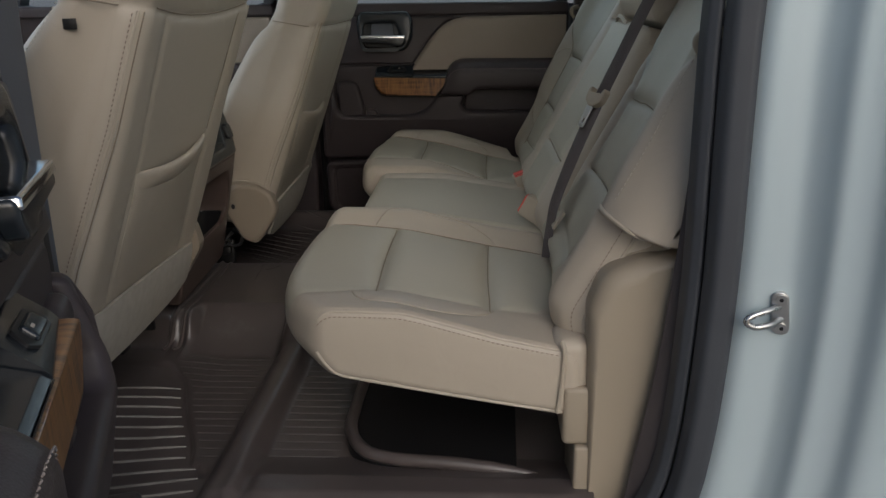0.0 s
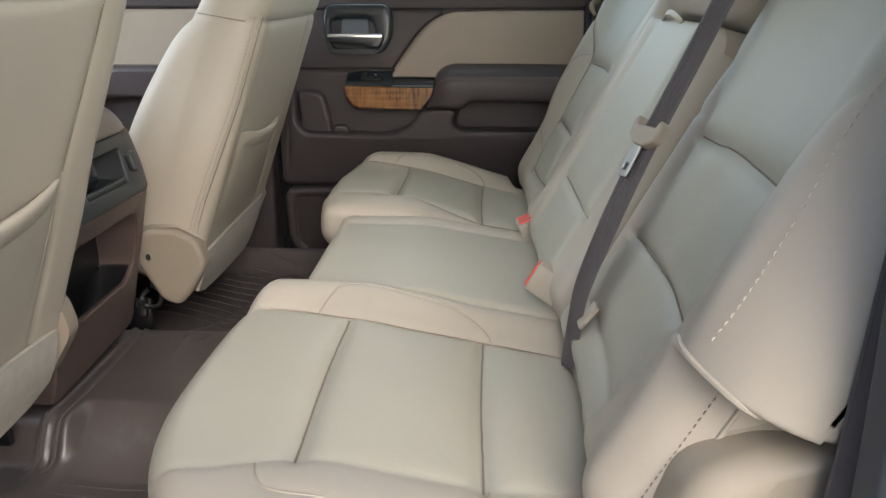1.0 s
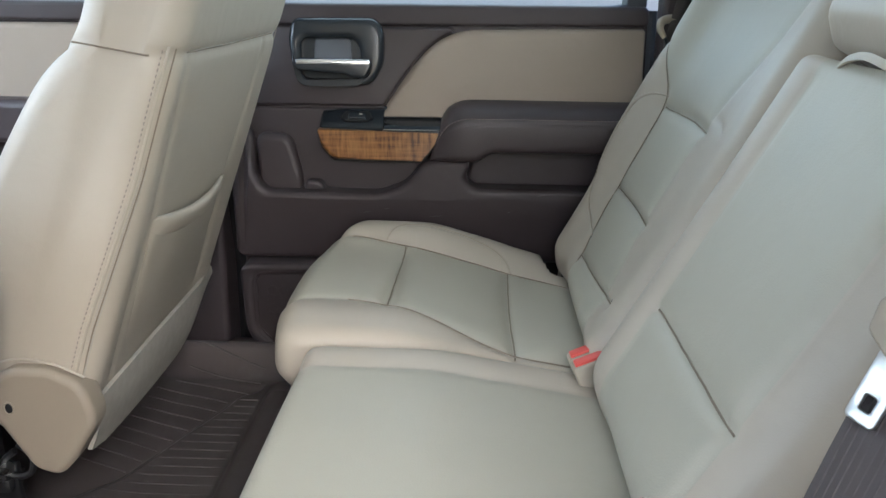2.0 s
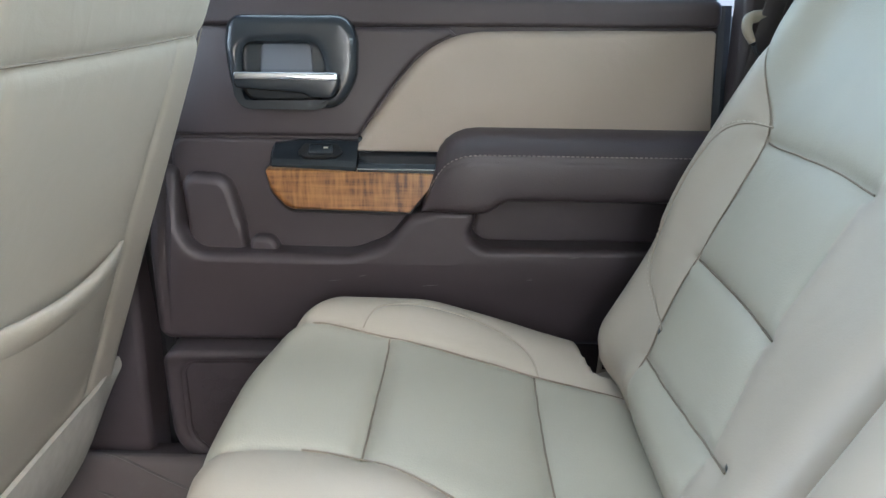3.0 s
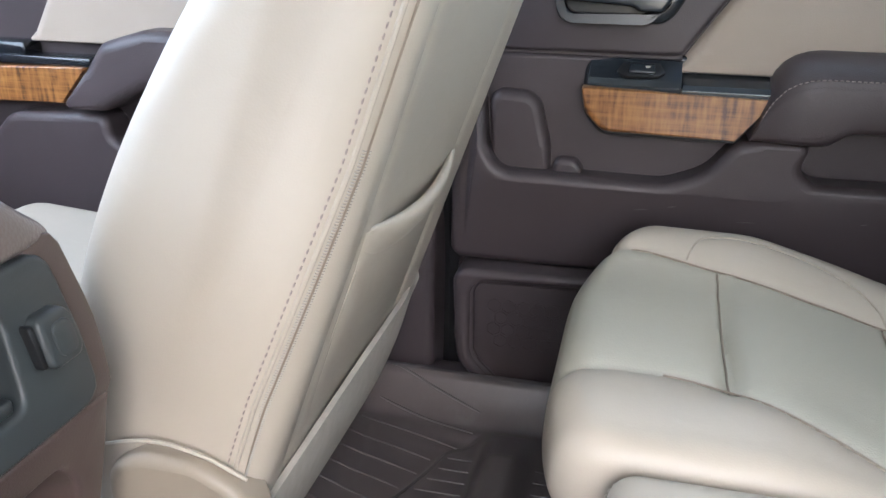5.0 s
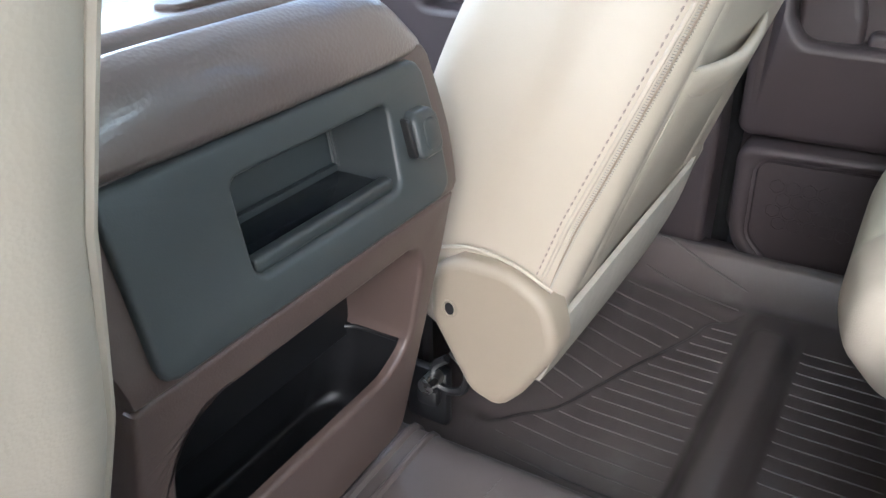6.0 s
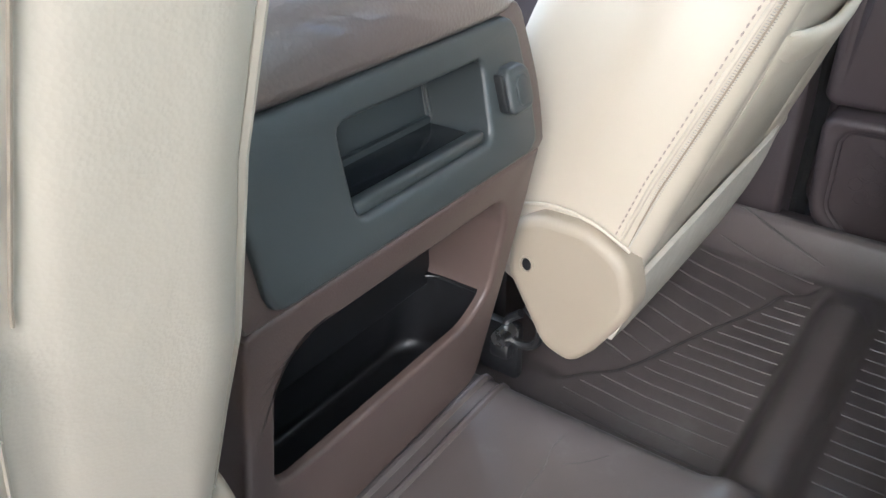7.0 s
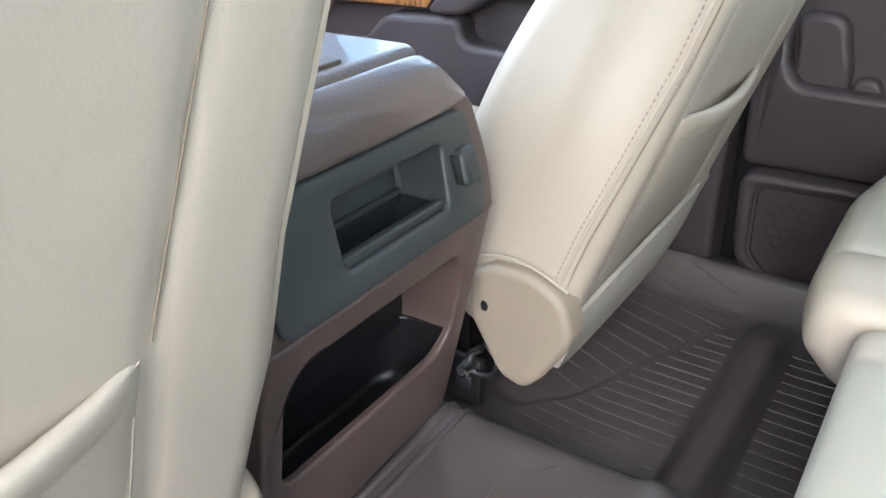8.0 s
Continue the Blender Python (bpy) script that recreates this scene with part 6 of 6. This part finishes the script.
def build_console():
    con = thing("center_console", (-0.80, 0, 0.12), "dark brown centre console with charcoal rear panel and open bin", "console")
    c = -0.012
    # the rear shell: outline seen from behind, with openings for the panel's slot and the lower bin
    bin_hole = rounded([(c - 0.130, 0.246, 0.02), (c - 0.134, 0.352, 0.03), (c - 0.112, 0.380, 0.02), (c + 0.114, 0.380, 0.02), (c + 0.129, 0.350, 0.03), (c + 0.130, 0.272, 0.03), (c + 0.100, 0.250, 0.03)])
    bend = lambda s: (np.stack([s[0][:, 0] + face_x(s[0][:, 2]), s[0][:, 1], s[0][:, 2]], 1), s[1])
    low_out = rounded([(c - 0.150, 0.130, 0.01), (c - 0.157, 0.26, 0.1), (c - 0.160, 0.36, 0.1), (c - 0.160, 0.412, 0.002), (c + 0.160, 0.412, 0.002), (c + 0.160, 0.36, 0.1), (c + 0.154, 0.26, 0.1), (c + 0.147, 0.150, 0.02)])
    part("rear_shell", bend(ring_plate(low_out, bin_hole, "x", 0.0, -0.010, 0.005, 4)), CONSOLE, con, "brown moulded rear shell")
    up_out = rounded([(c - 0.160, 0.412, 0.002), (c - 0.170, 0.46, 0.12), (c - 0.163, 0.528, 0.012), (c + 0.163, 0.528, 0.012), (c + 0.170, 0.46, 0.12), (c + 0.160, 0.412, 0.002)])
    up_in = rounded([(c - 0.136, 0.428, 0.01), (c - 0.136, 0.514, 0.006), (c + 0.136, 0.514, 0.012), (c + 0.136, 0.436, 0.02), (c + 0.122, 0.428, 0.01)])
    part("rear_shell", bend(ring_plate(up_out, up_in, "x", 0.0, -0.03, 0.002, 2)), CONSOLE, con, "brown moulded rear shell")
    # body behind the shell
    body = dense(rounded([(c - 0.145, 0.125, 0.01), (c - 0.153, 0.26, 0.1), (c - 0.155, 0.37, 0.1), (c - 0.163, 0.46, 0.06), (c - 0.158, 0.53, 0.02), (c + 0.158, 0.53, 0.02), (c + 0.163, 0.46, 0.06), (c + 0.155, 0.37, 0.1), (c + 0.150, 0.26, 0.1), (c + 0.143, 0.145, 0.02)]), 0.01)
    a = [(-0.79, *q) for q in body] + [(-1.35, *q) for q in body]
    n = len(body)
    f = [(i, (i + 1) % n, n + (i + 1) % n, n + i) for i in range(n)] + [tuple(range(n)), tuple(range(n, 2 * n))]
    part("body", fixed(a, f), CONSOLE, con)
    skin = [(float(face_x(q[1])) - 0.006, *q) for q in body] + [(-0.79, *q) for q in body]
    part("side_skin", fixed(skin, f[:-2]), CONSOLE, con)
    # lower bin: black tub below a brown collar
    inner = resample(bin_hole, 192)
    m = 192
    rows = []
    for depth, grow in ((-0.004, 1.0), (-0.050, 0.995), (-0.075, 0.97), (-0.082, 0.94)):
        rows += [(face_x(q[1]) + depth, c + (q[0] - c) * grow, 0.315 + (q[1] - 0.315) * grow) for q in inner]
    rows = np.array(rows)
    f = [(k * m + i, k * m + (i + 1) % m, (k + 1) * m + (i + 1) % m, (k + 1) * m + i) for k in range(3) for i in range(m)]
    f = [q for q in f if np.mean([rows[i][2] for i in q]) > 0.274]
    part("bin_collar", fixed(rows, f), CONSOLE, con, sharp=60)
    part("bin_ceiling", box(float(face_x(0.37)) - 0.09, float(face_x(0.37)) - 0.026, c - 0.14, c + 0.14, 0.377, 0.383, 0.001), CONSOLE, con)
    x = float(face_x(0.30)) - 0.082
    part("collar_back", slab(rounded([(c - 0.135, 0.262, 0.002), (c - 0.137, 0.355, 0.02), (c - 0.115, 0.378, 0.02), (c + 0.112, 0.378, 0.02), (c + 0.130, 0.350, 0.02), (c + 0.130, 0.262, 0.002)]), "x", x + 0.012, x - 0.004, 0.004), BINBLACK, con, "black back of the bin")
    # the tub: its plan is a rounded trough, drawn in towards the floor
    plan = rounded([(-0.008, c - 0.133, 0.002), (-0.080, c - 0.133, 0.012), (-0.080, c + 0.128, 0.034), (-0.008, c + 0.128, 0.004)], 14)
    plan = resample(np.array(plan), 120)
    loops = []
    for z, g in ((0.272, 1.0), (0.250, 0.985), (0.222, 0.965), (0.200, 0.945), (0.190, 0.90), (0.186, 0.80)):
        loops.append([(float(face_x(z)) - 0.043 + (p[0] + 0.043) * (g if p[0] < -0.043 else 1.0), c + (p[1] - c) * g, z) for p in plan])
    loops = np.array(loops)
    keep = lambda a, b: not (plan[a][0] > -0.0105 and plan[b][0] > -0.0105)
    f = [(k * 120 + i, k * 120 + (i + 1) % 120, (k + 1) * 120 + (i + 1) % 120, (k + 1) * 120 + i) for k in range(5) for i in range(120) if keep(i, (i + 1) % 120)]
    f.append(tuple(range(5 * 120, 6 * 120)))
    tub = part("storage_bin", (loops.reshape(-1, 3), f), BINBLACK, con, "black plastic storage bin", sharp=60)
    edge = [q for q, p in zip(loops[0], plan) if p[0] < -0.012]
    k = int(np.argmax([np.linalg.norm(np.array(edge[i]) - np.array(edge[i - 1])) for i in range(len(edge))]))
    part("bin_rim", tube(np.array(edge[k:] + edge[:k]), 0.0022, 8), BINBLACK, tub)
    # charcoal panel with slot and outlet
    plate = rounded([(c - 0.1445, 0.419, 0.010), (c - 0.1435, 0.521, 0.006), (c + 0.1435, 0.521, 0.014), (c + 0.147, 0.46, 0.06), (c + 0.1435, 0.424, 0.016), (c + 0.128, 0.4185, 0.02)])
    slot = rounded([(-0.077, 0.443, 0.008), (-0.074, 0.500, 0.008), (0.080, 0.500, 0.005), (0.073, 0.449, 0.006), (0.068, 0.443, 0.005)])
    pl = part("rear_panel", bend(ring_plate(plate, slot, "x", 0.0065, -0.01, 0.004, 3)), PLATE, con, "charcoal plastic rear panel")
    q = resample(slot, 96)
    m = 96
    rows = []
    for depth, grow in ((-0.002, 0.985), (-0.046, 0.95), (-0.050, 0.92)):
        rows += [(face_x(u[1]) + depth, grow * u[0], 0.472 + (u[1] - 0.472) * (1 if u[1] < 0.46 else grow)) for u in q]
    f = [(k * m + i, k * m + (i + 1) % m, (k + 1) * m + (i + 1) % m, (k + 1) * m + i) for k in range(2) for i in range(m)] + [tuple(range(2 * m, 3 * m))]
    part("slot_lining", (rows, f), PLATE, pl)
    x = float(face_x(0.446))
    part("slot_floor", box(x - 0.046, x - 0.004, -0.070, 0.066, 0.4445, 0.4485, 0.001), GLOSS, pl, "gloss black slot floor")
    part("floor_step", box(x - 0.050, x - 0.045, -0.070, 0.066, 0.4445, 0.4535, 0.001), PLATE, pl)
    part("slot_lip", box(x - 0.007, x + 0.0035, -0.074, 0.067, 0.4425, 0.4525, 0.003, 3), PLATE, pl)
    part("corner_ridge", tube([(face_x(z) - 0.046, 0.071 - 0.03 * (0.498 - z), z) for z in np.linspace(0.450, 0.496, 8)], 0.0016, 6), PLATE, pl)
    cover = rounded([(0.092, 0.456, 0.007), (0.094, 0.490, 0.007), (0.124, 0.490, 0.010), (0.124, 0.456, 0.009)])
    oc = part("outlet_cover", bend(slab(cover, "x", 0.0165, 0.002, 0.0045, 4)), PLATE, pl, "charcoal hinged outlet cover")
    part("cover_lug", bend(slab(rounded([(0.100, 0.462, 0.006), (0.101, 0.484, 0.006), (0.118, 0.484, 0.006), (0.118, 0.462, 0.006)]), "x", 0.0180, 0.012, 0.0015, 2)), PLATE, oc)
    part("hinge", bend(box(0.003, 0.013, 0.0885, 0.0935, 0.459, 0.487, 0.002)), BLACK, oc)
    # padded rear roll, lid with its gap, and latch
    ys = np.linspace(-0.163, 0.163, 60)
    prof = smooth_line([(-0.640, 0.5195), (-0.6335, 0.525), (-0.6330, 0.535), (-0.6360, 0.550), (-0.6425, 0.563), (-0.652, 0.571), (-0.664, 0.575), (-0.6655, 0.565), (-0.668, 0.530)], 44)
    high = lambda z: max(0, (z - 0.522) / 0.053)

    def rolled(x, y, z):
        t = abs(y) / 0.163
        return x - 0.012 * t ** 6, c + y * (1 - 0.21 * high(z) ** 1.5 * t ** 3), z - 0.020 * t ** 7 * high(z)
    g = np.array([[rolled(x, y, z) for x, z in prof] for y in ys])
    n, k = g.shape[:2]
    f = [(i * k + j, (i + 1) * k + j, (i + 1) * k + j + 1, i * k + j + 1) for i in range(n - 1) for j in range(k - 1)]
    f += [tuple(range(k)), tuple(range((n - 1) * k, n * k))]
    part("padded_roll", fixed(g.reshape(-1, 3), f), CONSOLE_PAD, con, "grained brown leather roll")
    lid = rounded([(-0.6695, c - 0.128, 0.018), (-0.6695, c + 0.128, 0.018), (-1.10, c + 0.128, 0.03), (-1.10, c - 0.128, 0.03)])
    ld = part("lid", slab(lid, "z", 0.580, 0.525, 0.012, 5), CONSOLE_PAD, con, "grained brown leather armrest lid")
    part("latch", slab(rounded([(-0.705, -0.045, 0.006), (-0.705, 0.025, 0.006), (-0.686, 0.020, 0.006), (-0.686, -0.040, 0.006)]), "z", 0.5835, 0.576, 0.002), CONSOLE, ld)
    return con


build_console()
